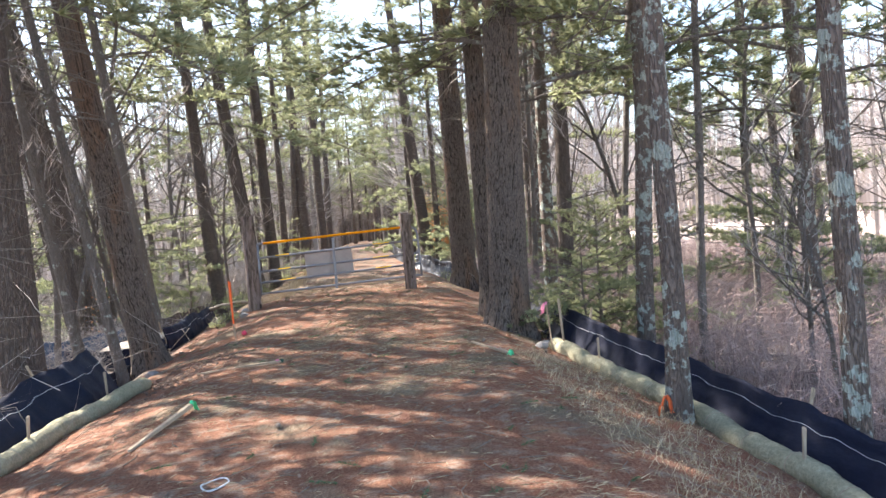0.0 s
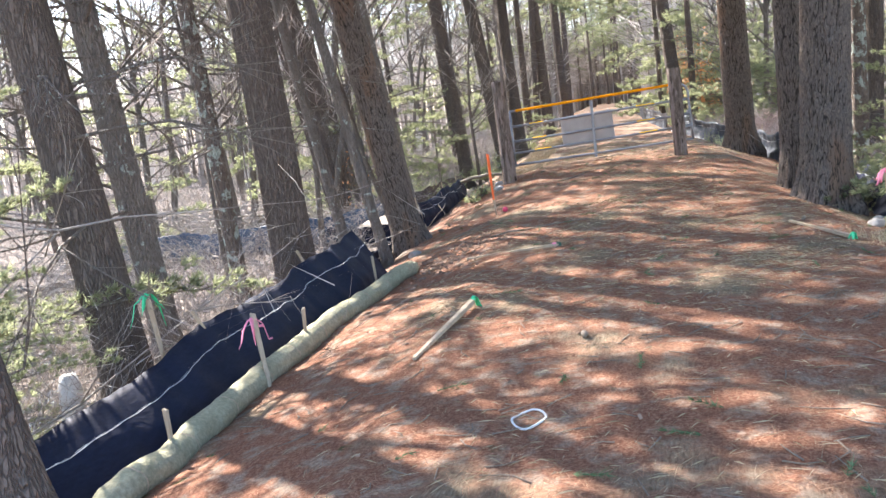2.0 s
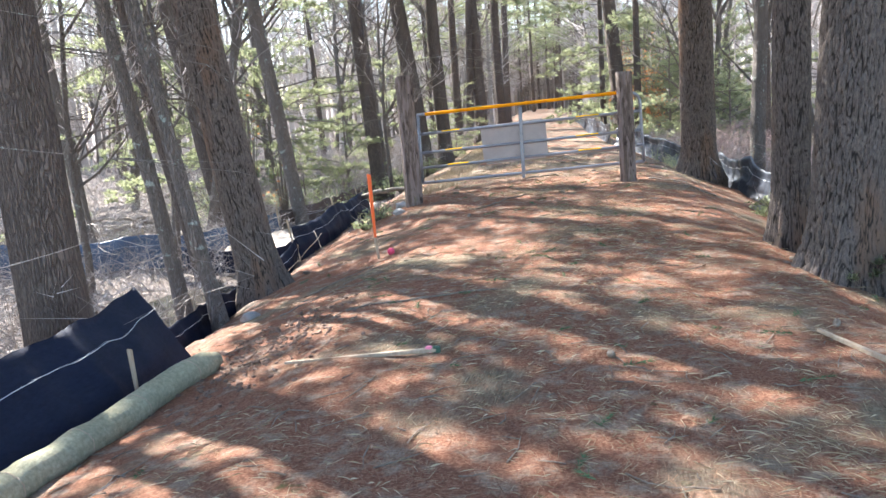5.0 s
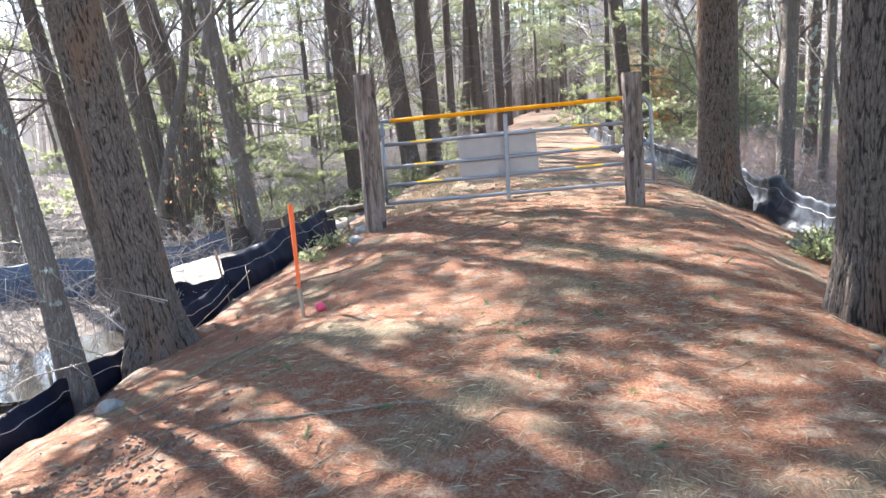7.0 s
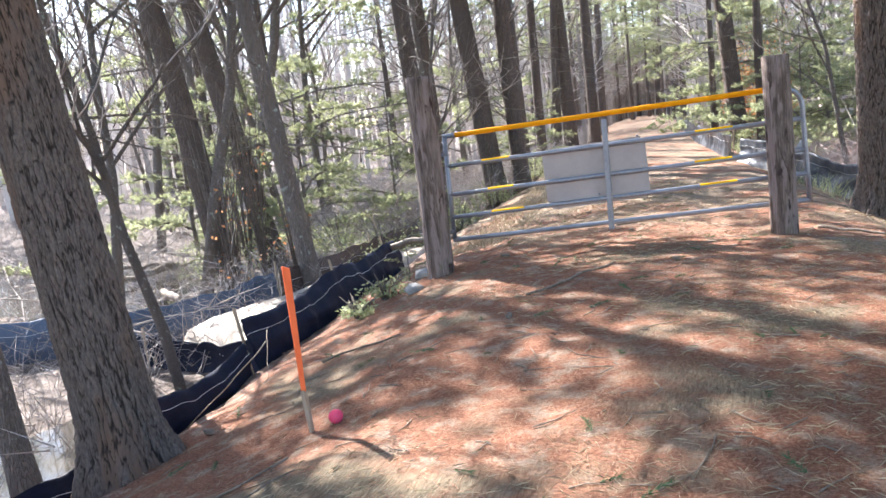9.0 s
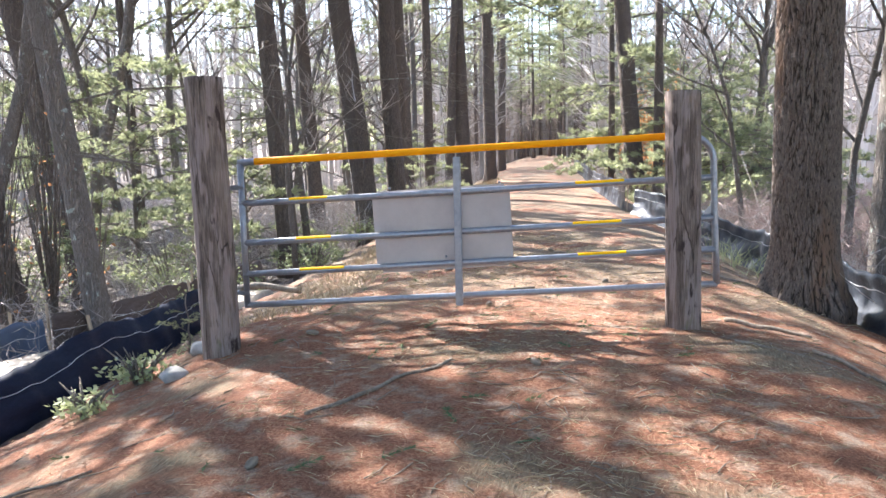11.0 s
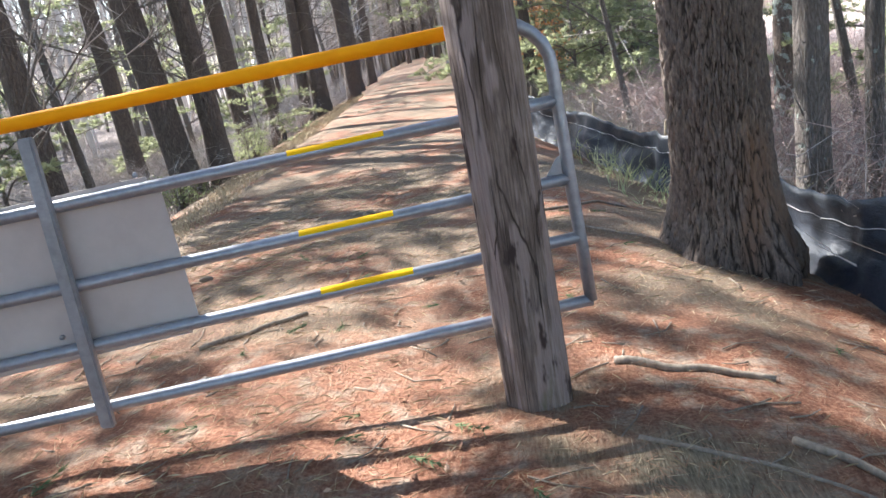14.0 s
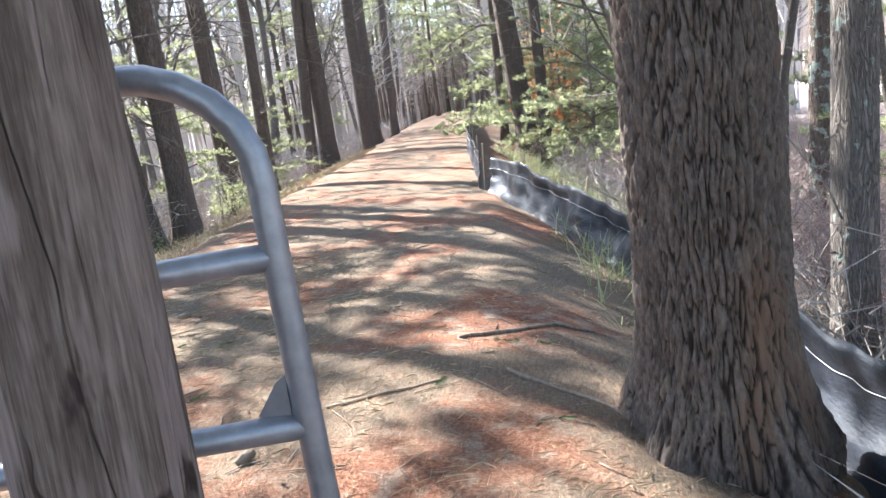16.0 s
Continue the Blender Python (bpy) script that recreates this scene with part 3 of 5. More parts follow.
# ---- trees by the path ----
NEAR = (
    # x, y, radius, lean, bend, bark, seed, dead limbs, first live branch
    (-5.86, 11.05, 0.30, -0.02, -0.06, M_PINE, 1, 8, 7.0),
    (-5.14, 13.70, 0.232, -0.145, 0.0, M_PINE, 2, 6, 7.5),
    (-7.42, 26.20, 0.20, -0.06, 0.0, M_PINE, 3, 7, 7.0),
    (-6.80, 29.35, 0.27, -0.09, -0.20, M_PINE, 4, 9, 6.5),
    (-6.30, 29.70, 0.22, -0.02, -0.05, M_PINE, 5, 9, 7.0),
    (0.88, 12.05, 0.27, 0.04, 0.0, M_PINE, 7, 6, 4.3),
    (-4.05, 4.36, 0.13, -0.16, 0.0, M_PINE, 45, 4, 8.0),
    (0.70, 13.30, 0.168, 0.0, 0.0, M_PINE, 8, 7, 4.2),
    (-5.16, 12.62, 0.085, -0.165, 0.0, M_GREYBARK, 10, 8, 7.5),
    (-6.35, 13.90, 0.10, -0.12, -0.10, M_GREYBARK, 11, 9, 7.0),
    (-6.70, 10.96, 0.12, -0.03, 0.0, M_LICHEN, 12, 9, 6.5),
    (-6.05, 7.65, 0.25, -0.09, 0.0, M_PINE, 13, 14, 4.5),
    (-6.31, 8.68, 0.17, -0.075, 0.0, M_GREYBARK, 14, 12, 5.5),
    (2.82, 11.75, 0.135, 0.04, 0.0, M_LICHEN, 16, 12, 5.5),
    (3.68, 11.95, 0.065, 0.035, 0.05, M_GREYBARK, 17, 12, 6.5),
    (3.02, 6.10, 0.10, -0.015, 0.06, M_LICHEN, 18, 14, 6.5),
    (6.33, 13.98, 0.15, -0.02, 0.0, M_LICHEN, 19, 14, 5.5),
    (2.08, 16.48, 0.145, 0.02, 0.0, M_LICHEN, 20, 10, 6.5),
    (2.79, 18.98, 0.19, 0.03, 0.0, M_PINE, 21, 10, 6.5),
    (3.13, 14.96, 0.07, 0.09, 0.0, M_GREYBARK, 22, 10, 7.0),
    (-9.74, 21.74, 0.23, -0.17, 0.0, M_PINE, 23, 9, 7.0),
    (-10.34, 24.19, 0.24, -0.21, 0.0, M_PINE, 24, 9, 7.0),
    (-7.35, 20.40, 0.15, -0.11, -0.1, M_GREYBARK, 25, 9, 7.0),
    (-7.30, 42.7, 0.29, -0.02, 0.0, M_PINE, 26, 10, 7.0),
    (-7.90, 52.7, 0.29, 0.0, 0.0, M_PINE, 27, 10, 7.0),
    (1.81, 22.68, 0.155, 0.02, 0.0, M_GREYBARK, 28, 12, 6.5),
    (2.55, 23.18, 0.09, 0.02, 0.0, M_GREYBARK, 29, 12, 7.0),
    (-0.85, 42.0, 0.34, -0.08, 0.0, M_PINE, 30, 10, 4.0),
    (-7.24, 34.24, 0.23, -0.04, 0.0, M_PINE, 31, 10, 7.0),
    (-7.00, 47.00, 0.25, -0.01, 0.0, M_PINE, 33, 10, 7.0),
    (-8.60, 61.00, 0.25, 0.02, 0.0, M_PINE, 34, 10, 7.0),
    (3.29, 28.11, 0.17, 0.02, 0.0, M_LICHEN, 35, 10, 7.0),
    (-7.55, 16.55, 0.115, -0.19, 0.0, M_PINE, 44, 7, 8.0),
    (-5.95, 11.60, 0.085, -0.06, -0.2, M_GREYBARK, 37, 7, 8.0),
    (9.0, 24.0, 0.16, 0.02, 0.0, M_LICHEN, 40, 14, 5.0),
    (12.4, 30.0, 0.18, 0.0, 0.0, M_PINE, 41, 12, 5.0),
    (7.4, 27.5, 0.15, 0.02, 0.0, M_GREYBARK, 42, 14, 5.0),
    (11.0, 19.5, 0.15, 0.0, 0.0, M_LICHEN, 43, 16, 5.0),
    (-12.1, 19.97, 0.145, -0.08, 0.0, M_GREYBARK, 38, 9, 7.5),
)
FURROWED = (2, 7, 8)
OPEN = (13, 14, 23, 24, 25, 38, 44)
TANGLED = (12, 13, 14, 37)
LOW = (40, 41, 42, 43, 3, 4, 5, 7, 8, 16, 19, 20, 21, 26, 27, 30, 31, 33, 34)
for x, y, r, lx, bend_, bark, seed, dead, first in NEAR:
    lab = {M_PINE: "tall white pine with dark ridged bark and dead lower limbs", M_LICHEN: "slim pine trunk patched with pale green lichen",
           M_GREYBARK: "slim grey pine trunk with thin dead branches"}[bark]
    near_bark = dict(rings=300, sides=240, close=True) if seed in FURROWED else {}
    conifer(x, y, r, (lx, 0.0), bend_, 16 + 6 * min(1, r / 0.2), M_PINE_NEAR if seed in FURROWED else bark, dead + (14 if seed in TANGLED else 0), (25 if seed in OPEN else 36) if r > 0.1 else 12, first - 0.8 if seed in LOW else first + 0.3, seed, label=lab, dead_from=1.9 if seed in TANGLED else 2.2, spread=1.15, **near_bark)
conifer(1.98, 7.22, 0.105, (0.005, 0.0), 0.0, 16, M_LICHEN, 12, 22, 6.0, 6, label="slim pine trunk patched with pale lichen beside the fence")
conifer(0.45, 20.25, 0.285, (-0.01, 0.0), 0.0, 22, M_PINE_NEAR, 6, 44, 5.5, 9, rings=340, sides=330, close=True, label="big white pine with deeply furrowed bark and flared roots")
# ---- silt fences, wattles and stakes ----
M_BIRCH = mottled("birch_bark", ((0.3, (0.35, 0.33, 0.31)), (0.5, (0.66, 0.65, 0.63)), (0.7, (0.8, 0.79, 0.77))), 7.0, (1, 1, 5), relief=0.3)
def along(points, step):
    """Points at even steps along a line through points, with the way sideways."""
    pts = [Vector((p[0], p[1], 0)) for p in points]
    out, carry = [], 0.0
    for a, b in zip(pts, pts[1:]):
        d = (b - a).length
        s = carry
        while s < d:
            out.append(a.lerp(b, s / d))
            s += step
        carry = s - d
    out.append(pts[-1])
    res = []
    for i, p in enumerate(out):
        d = (out[min(i + 3, len(out) - 1)] - out[max(i - 3, 0)]).normalized()
        res.append((p, Vector((d.y, -d.x, 0))))
    return res


def wood_stake(name, base, top, w, label, parent=None, material=M_STAKE):
    base, top = Vector(base), Vector(top)
    bm = box_bm(w, w * 0.75, (top - base).length, w * 0.12)
    for v in bm.verts:
        if v.co.z < 0:
            v.co.x *= 0.6
            v.co.y *= 0.6
        else:
            v.co.z += 0.15 * w * (1 if v.co.x > 0 else -1)
    m = Matrix.Translation((base + top) / 2) @ (top - base).to_track_quat("Z", "Y").to_matrix().to_4x4()
    bm.transform(m)
    ob = part(name, bm, material, parent, "" if not parent else label, False)
    return ob if parent else tagged(ob, label, "stake")


def silt_fence(points, h, label, lean=0.12, stakes=2.4, seed=0, line=True, sag=0.05, material=M_FABRIC, crumple=1.0):
    """Black fabric on stakes: a draped sheet with folds, a white thread near its top, and stakes behind."""
    fence = tagged(empty("silt_fence", (points[0][0], points[0][1], height(points[0][0], points[0][1]))), label, "fence")
    o = Vector(fence.location)
    h = h if isinstance(h, tuple) else (h, h)
    rows = along(points, 0.055)
    nz = 12
    verts, faces, thread = [], [], []
    for i, (p, side) in enumerate(rows):
        s = i * 0.055
        zb = height(p.x, p.y) - 0.05
        cyc = (s % stakes) / stakes
        hh = h[0] + (h[1] - h[0]) * i / len(rows) - sag * math.sin(cyc * math.pi) + 0.025 * n3(s * 1.3, seed)
        for k in range(nz + 1):
            f = k / nz
            fold = crumple * 0.035 * n3(s * 3.2, f * 1.2 + seed, 1.0) + (0.018 if f < 0.75 else 0.006) * n3(s * 9.0 + f * 2.5, f * 2.0, seed) + crumple * 0.025 * n3(s * 1.1 + f * 3.0, f * 5.0, seed + 4.0)
            bulge = 0.06 * math.sin(f * math.pi) * math.sin(cyc * math.pi)
            q = p + side * (lean * f * h[1] + fold * math.sin(min(1, f * 1.3 + 0.15) * 2.2) + bulge) - o
            verts.append((q.x, q.y, zb + hh * f - o.z))
        f = 0.80
        a, b = Vector(verts[-1 - nz + 8]), Vector(verts[-1 - nz + 9])
        thread.append(a.lerp(b, 0.6) - side * 0.006 * (1 if lean >= 0 else -1))
    for i in range(len(rows) - 1):
        for k in range(nz):
            a = i * (nz + 1) + k
            faces.append((a, a + nz + 1, a + nz + 2, a + 1))
    ob = part_mesh("fabric", mesh_from("fabric", verts, faces), material, fence, "creased black woven fabric")
    md = ob.modifiers.new("thick", "SOLIDIFY")
    md.thickness = 0.005
    if line:
        for sgn in (-1, 1):
            pts = [t + rows[i][1] * 0.009 * sgn for i, t in enumerate(thread)]
            tube("thread", pts, [0.0022] * len(pts), M_LINE, fence, "white stitched thread", 5)
    step = max(1, int(stakes / 0.055))
    for i in range(0, len(rows), step):
        p, side = rows[i]
        q = p + side * math.copysign(0.06, lean) - o
        zb = height(p.x, p.y) - o.z
        t = q + side * lean * h[1]
        top = h[0] + (h[1] - h[0]) * i / len(rows)
        wood_stake("stake", (q.x, q.y, zb - 0.2), (t.x, t.y, zb + top + 0.06), 0.032, "wooden stake", fence)
    return fence


def wattle(points, r, label, seed):
    rows = along(points, 0.05)
    o = Vector((points[0][0], points[0][1], height(points[0][0], points[0][1])))
    pts = [Vector((p.x, p.y, height(p.x, p.y) + r * 0.72 + 0.02 * n3(i * 0.08, seed))) - o for i, (p, _) in enumerate(rows)]
    n = len(pts)
    radii = [r * (1 + 0.10 * n3(i * 0.11, seed, 2.0) - 0.05 * (abs(math.sin(i * 0.16)) < 0.12)) * min(1.0, 0.35 + 0.16 * min(i, n - 1 - i)) for i in range(n)]
    w = tagged(empty("straw_wattle", o), label, "wattle")
    tube("roll", pts, radii, M_WATTLE, w, "", 22, lambda i, a: 1 + 0.035 * n3(math.cos(a) * 3, math.sin(a) * 3, i * 0.35 + seed) + 0.02 * n3(math.cos(a) * 9, math.sin(a) * 9, i * 0.9))
    for i in range(8, n - 4, 11):
        c, d = pts[i], (pts[i + 1] - pts[i]).normalized()
        s1 = d.orthogonal().normalized()
        s2 = d.cross(s1)
        band_ = [c + (s1 * math.cos(k * 0.5236) + s2 * math.sin(k * 0.5236)) * radii[i] * 1.02 + d * 0.012 * math.sin(k) for k in range(13)]
        tube("twine", band_, [0.004] * 13, M_STAKE, w, "", 5)
    return w


silt_fence(((-4.09, 4.75), (-4.10, 5.2), (-4.16, 6.8), (-4.22, 8.2), (-4.26, 9.6), (-4.45, 10.8)), (0.50, 0.68), "black silt fence behind a straw roll on the slope", -0.62, 2.1, 1)
silt_fence(((-4.98, 10.75), (-5.22, 11.8), (-5.40, 13.0), (-5.52, 14.4), (-5.62, 15.9)), 0.40, "black silt fence running low behind pine trunks", -0.12, 1.9, 2)
silt_fence(((-5.56, 15.95), (-5.58, 17.0), (-5.64, 18.0), (-5.80, 19.2), (-6.02, 20.8)), 0.54, "black silt fence below the path shoulder", -0.25, 2.2, 3)
silt_fence(((-5.80, 16.50), (-6.6, 16.80), (-7.4, 17.15), (-8.4, 17.5)), 0.46, "low black silt fence holding back pale sand", -0.03, 2.4, 8, crumple=0.7)
silt_fence(((-14.5, 17.0), (-12.2, 17.3), (-10.2, 17.6), (-8.6, 17.9), (-7.9, 18.6), (-7.6, 19.7)), 0.66, "blue-black silt fence across the swamp", -0.05, 2.6, 4, material=M_FABRIC_BLUE)
# Same far fence line, in the brown that stands for sun behind it.
silt_fence(((-7.56, 19.8), (-7.40, 21.0), (-7.2, 22.4), (-7.0, 24.0)), 0.68, "silt fence across the swamp, coloured brown as if lit from behind", -0.05, 2.6, 9, material=M_FABRIC_BROWN)
silt_fence(((3.65, 2.0), (3.15, 4.0), (2.82, 5.3), (2.56, 6.4), (2.28, 7.6), (1.95, 9.0), (1.66, 10.4), (1.48, 11.6), (1.42, 12.6), (1.55, 14.0), (1.62, 15.2)), (0.48, 0.64), "black silt fence sagging along the slope", 0.38, 2.3, 5)
silt_fence(((1.66, 15.4), (1.50, 17.2), (1.25, 18.6), (1.02, 19.9), (0.86, 21.2), (0.66, 23.0), (0.36, 24.6), (-0.34, 26.8), (-1.18, 28.8)), 0.64, "wrinkled silver-black silt fence beside the path", 0.22, 2.1, 6, material=M_FABRIC_WORN_SHEEN, crumple=1.7, sag=0.1)
silt_fence(((-1.28, 29.1), (-1.75, 33.0), (-2.35, 38.0), (-2.9, 45.0), (-4.0, 56.0)), 0.62, "far grey silt fence along the path", 0.08, 2.6, 7, material=M_FABRIC_WORN_SHEEN)
wattle(((-3.83, 4.45), (-3.86, 5.2), (-3.95, 6.8), (-3.99, 8.2), (-3.95, 9.3), (-3.86, 10.15)), 0.10, "long green-tan straw roll in netting on the slope", 1)
wattle(((3.25, 3.0), (2.88, 4.6), (2.62, 5.7), (2.36, 6.8), (2.10, 7.9), (1.78, 9.2), (1.52, 10.6), (1.40, 11.3)), 0.105, "long tan straw roll in netting beside the fence", 2)

for n_, (x, y, hgt) in enumerate(((-3.90, 5.32, 0.36), (-3.99, 7.42, 0.38), (-4.10, 9.5, 0.40), (1.72, 9.5, 0.42), (2.52, 5.95, 0.40))):
    z = height(x, y)
    wood_stake("wood_peg", (x, y, z - 0.1), (x + 0.03 * math.sin(n_ * 2.0), y, z + hgt), 0.034, "short raw wooden peg holding the straw roll")
wood_stake("wood_stake", (1.50, 10.75, height(1.50, 10.75) - 0.1), (1.45, 10.75, 0.28), 0.045, "tall pale wooden stake at the silt fence")
wood_stake("wood_stake", (1.36, 10.9, height(1.36, 10.9) - 0.1), (1.30, 10.9, 0.24), 0.03, "thin wooden stake at the silt fence")


def ribbon(name, at, material, label, size, seed, strips=3):
    """Loose ends of flagging tape, knotted at one place."""
    g = random.Random(seed)
    rib = tagged(empty(name, at), label, "ribbon")
    for k in range(strips):
        a = g.uniform(0, 6.3)
        pts = [Vector((math.cos(a) * size * f * 0.6, math.sin(a) * size * f * 0.6, -size * f * f * g.uniform(0.3, 1.1) + 0.02 * math.sin(f * 6))) for f in (0, 0.2, 0.4, 0.6, 0.8, 1.0)]
        v, f_ = [], []
        for i, p in enumerate(pts):
            s = Vector((math.sin(a + i * 0.3), -math.cos(a), 0.3 * math.sin(i))).normalized() * 0.012
            n = Vector((0.0012, 0.0012, 0.0012))
            v += [p - s - n, p + s - n, p + s + n, p - s + n]
        for i in range(len(pts) - 1):
            o = i * 4
            for j in range(4):
                f_.append((o + j, o + (j + 1) % 4, o + 4 + (j + 1) % 4, o + 4 + j))
        f_ += [(3, 2, 1, 0), tuple(range(len(v) - 4, len(v)))]
        part_mesh("strip", mesh_from("strip", v, f_), material, rib)
    knot = bmesh.new()
    bmesh.ops.create_icosphere(knot, subdivisions=2, radius=0.018, matrix=Matrix.Diagonal((1, 1, 1.5, 1)))
    for v in knot.verts:
        v.co *= 1 + 0.25 * n3(v.co.x * 60, v.co.y * 60, v.co.z * 60)
    part("knot", knot, material, rib)
    return rib


wood_stake("survey_stake", (-3.80, 6.42, height(-3.8, 6.42) - 0.1), (-3.93, 6.55, 0.12), 0.042, "pinkish wooden survey stake with pink ribbon")
ribbon("pink_ribbon", (-3.93, 6.52, 0.07), M_PINK, "pink flagging ribbon tied round a survey stake", 0.22, 3, 4)
wood_stake("survey_stake", (-4.66, 6.45, -0.75), (-4.76, 6.45, 0.33), 0.04, "weathered survey stake behind the silt fence")
ribbon("green_ribbon", (-4.76, 6.44, 0.33), M_GREEN, "green flagging ribbon on a weathered stake", 0.26, 4, 4)
ribbon("pink_ribbon", (1.30, 10.88, 0.22), M_PINK, "pink flagging ribbon on a thin stake", 0.16, 5, 3)
ribbon("orange_ribbon", (1.87, 7.16, -0.30), M_ORANGE, "orange flagging tied low on a pine trunk", 0.16, 6, 3)

ostake = tagged(empty("survey_stake", (-3.58, 13.44, height(-3.58, 13.44))), "tall survey stake sprayed bright orange on top", "stake")
wood_stake("bare_foot", (0, 0, -0.15), (-0.03, 0.0, 0.24), 0.04, "bare wood foot", ostake)
wood_stake("painted_shaft", (-0.03, 0, 0.22), (-0.05, 0.02, 0.95), 0.042, "orange painted shaft", ostake, M_ORANGE)
ball = bmesh.new()
bmesh.ops.create_icosphere(ball, subdivisions=3, radius=0.042)
for v in ball.verts:
    v.co *= 1 + 0.06 * n3(v.co.x * 40, v.co.y * 40, v.co.z * 40)
bo = part("ball", ball, M_HOTPINK)
bo.location = (-3.46, 13.50, height(-3.46, 13.50) + 0.035)
tagged(bo, "small hot pink ball lying on the needles", "ball")


def lying_stick(name, a, b, r, label, material=M_DEADWOOD, seed=0, cat="stick", sides=8):
    n = 12
    pts = []
    for i in range(n + 1):
        x, y = a[0] + (b[0] - a[0]) * i / n, a[1] + (b[1] - a[1]) * i / n
        d = Vector((b[1] - a[1], a[0] - b[0])).normalized()
        w = 0.05 * n3(i * 0.35, seed) * (b[0] - a[0] + b[1] - a[1])
        x, y = x + d.x * w, y + d.y * w
        lift = a[2] + (b[2] - a[2]) * i / n if len(a) > 2 else 0
        pts.append(Vector((x, y, height(x, y) + r * 0.6 + lift)))
    o = pts[0].copy()
    return tagged(tube(name, [p - o for p in pts], [r * (1 - 0.35 * i / n) * (1 + 0.15 * n3(i, seed)) for i in range(n + 1)], material, None, "", sides), label, cat), o


def put_stick(*a, **k):
    ob, o = lying_stick(*a, **k)
    ob.location = o
    return ob


wood_stake("fallen_stake", (-2.50, 6.06, height(-2.5, 6.06) + 0.02), (-2.38, 7.20, height(-2.38, 7.2) + 0.05), 0.05, "grey wooden stake lying on the needles")
ribbon("green_ribbon", (-2.37, 7.20, height(-2.37, 7.2) + 0.07), M_GREEN, "bright green flagging on a fallen stake's end", 0.12, 8, 4)
long_stake = wood_stake("fallen_stake", (-3.06, 9.58, height(-3.06, 9.58) + 0.045), (-2.04, 9.62, height(-2.04, 9.62) + 0.022), 0.036, "long pale wooden stake with a pink band on the needles")
for x_, w_, m_, lab in ((-2.10, 0.04, M_PINK, "hot pink painted band"), (-2.05, 0.045, M_DARKGREEN, "dark green end")):
    part("band", box_bm(w_, 0.031, 0.040, 0.004, Matrix.Translation((x_, 9.617, height(-2.04, 9.62) + 0.023))), m_, long_stake, lab, False)
wood_stake("fallen_stake", (0.24, 10.0, height(0.24, 10.0) + 0.02), (0.64, 9.02, height(0.64, 9.02) + 0.02), 0.045, "pale wooden stake lying by the pine")
ribbon("green_ribbon", (0.64, 9.0, height(0.64, 9.0) + 0.04), M_GREEN, "green flagging on a fallen stake's end", 0.08, 9, 3)
put_stick("branch_piece", (-0.50, 18.30, 0.0), (0.08, 18.12, 0.0), 0.020, "thick grey fallen branch near the gate post", seed=2)
put_stick("root", (-0.02, 17.62), (0.42, 17.25), 0.016, "exposed brown tree root beside the post", seed=4)
put_stick("fallen_branch", (-2.55, 19.0, 0.0), (-2.05, 19.35, 0.0), 0.016, "short broken branch under the gate", seed=24)
put_stick("root", (-0.50, 17.66, -0.008), (0.15, 17.30, -0.008), 0.012, "thin exposed root running from the gate post", seed=21)
put_stick("root", (-0.75, 21.3), (0.02, 21.75), 0.014, "exposed root crossing the path shoulder", seed=6)
put_stick("root", (-1.25, 20.35), (-0.75, 20.6), 0.010, "thin exposed root on the path", seed=7)
put_stick("root", (-0.45, 20.75), (0.1, 20.3), 0.012, "exposed root running to the big pine", seed=8)
put_stick("fallen_branch", (3.3, 7.4, 0.25), (5.4, 6.9, 0.0), 0.06, "pale broken branch lying behind the fence", seed=9)
put_stick("fallen_branch", (-3.9, 11.9, 0.02), (-3.2, 12.5, 0.0), 0.006, "thin grey twig lying on the slope", seed=31)
put_stick("fallen_branch", (-4.0, 12.2, 0.02), (-3.55, 13.1, 0.0), 0.008, "bent grey twig lying on the slope", seed=32)
put_stick("fallen_branch", (-4.35, 15.0, 0.02), (-3.85, 15.4, 0.0), 0.010, "dead branch lying on the shoulder", seed=33)
put_stick("fallen_branch", (-3.1, 10.9, 0.0), (-1.9, 11.15, 0.0), 0.010, "long pale stick lying on the needles", seed=34)
put_stick("fallen_branch", (-4.9, 15.1, 0.30), (-5.3, 14.5, 0.0), 0.006, "arching dead twig against the silt fence", seed=35)
put_stick("fallen_branch", (-5.2, 15.6, 0.35), (-4.8, 14.9, 0.0), 0.005, "arching dead twig against the silt fence", seed=36)
put_stick("fallen_branch", (-4.0, 11.6), (-3.4, 12.9), 0.007, "thin dead branch on the slope", seed=10)
put_stick("fallen_branch", (-2.9, 15.9), (-2.3, 16.9), 0.014, "dead branch lying before the gate", seed=11)
put_stick("fallen_log", (-6.2, 20.6, 0.45), (-4.8, 20.4, 0.05), 0.05, "pale log at the end of the fence", seed=12)
put_stick("fallen_log", (-12, 29, 0.1), (-8.3, 31, 0.1), 0.16, "old log lying on the swamp floor", seed=13)
put_stick("fallen_log", (2.2, 24.5, 0.2), (5.5, 25.5, 0.1), 0.13, "pale fallen log behind the fence", seed=14)
put_stick("fallen_log", (1.4, 27.0, 0.1), (4.6, 31.5, 0.4), 0.14, "dark fallen log behind the fence", seed=15)

ring = []
for i in range(27):
    a = i / 26 * 2 * math.pi
    x, y = -1.53 + 0.085 * math.copysign(abs(math.cos(a)) ** 1.3, math.cos(a)), 4.95 + 0.12 * math.copysign(abs(math.sin(a)) ** 1.3, math.sin(a))
    ring.append(Vector((x + 1.53, y - 4.95, height(x, y) - height(-1.53, 4.95) + 0.006)))
pr = tube("painted_ring", ring, [0.006 * (1 + 0.7 * n3(i, 2.0)) for i in range(27)], M_LINE, None, "", 6)
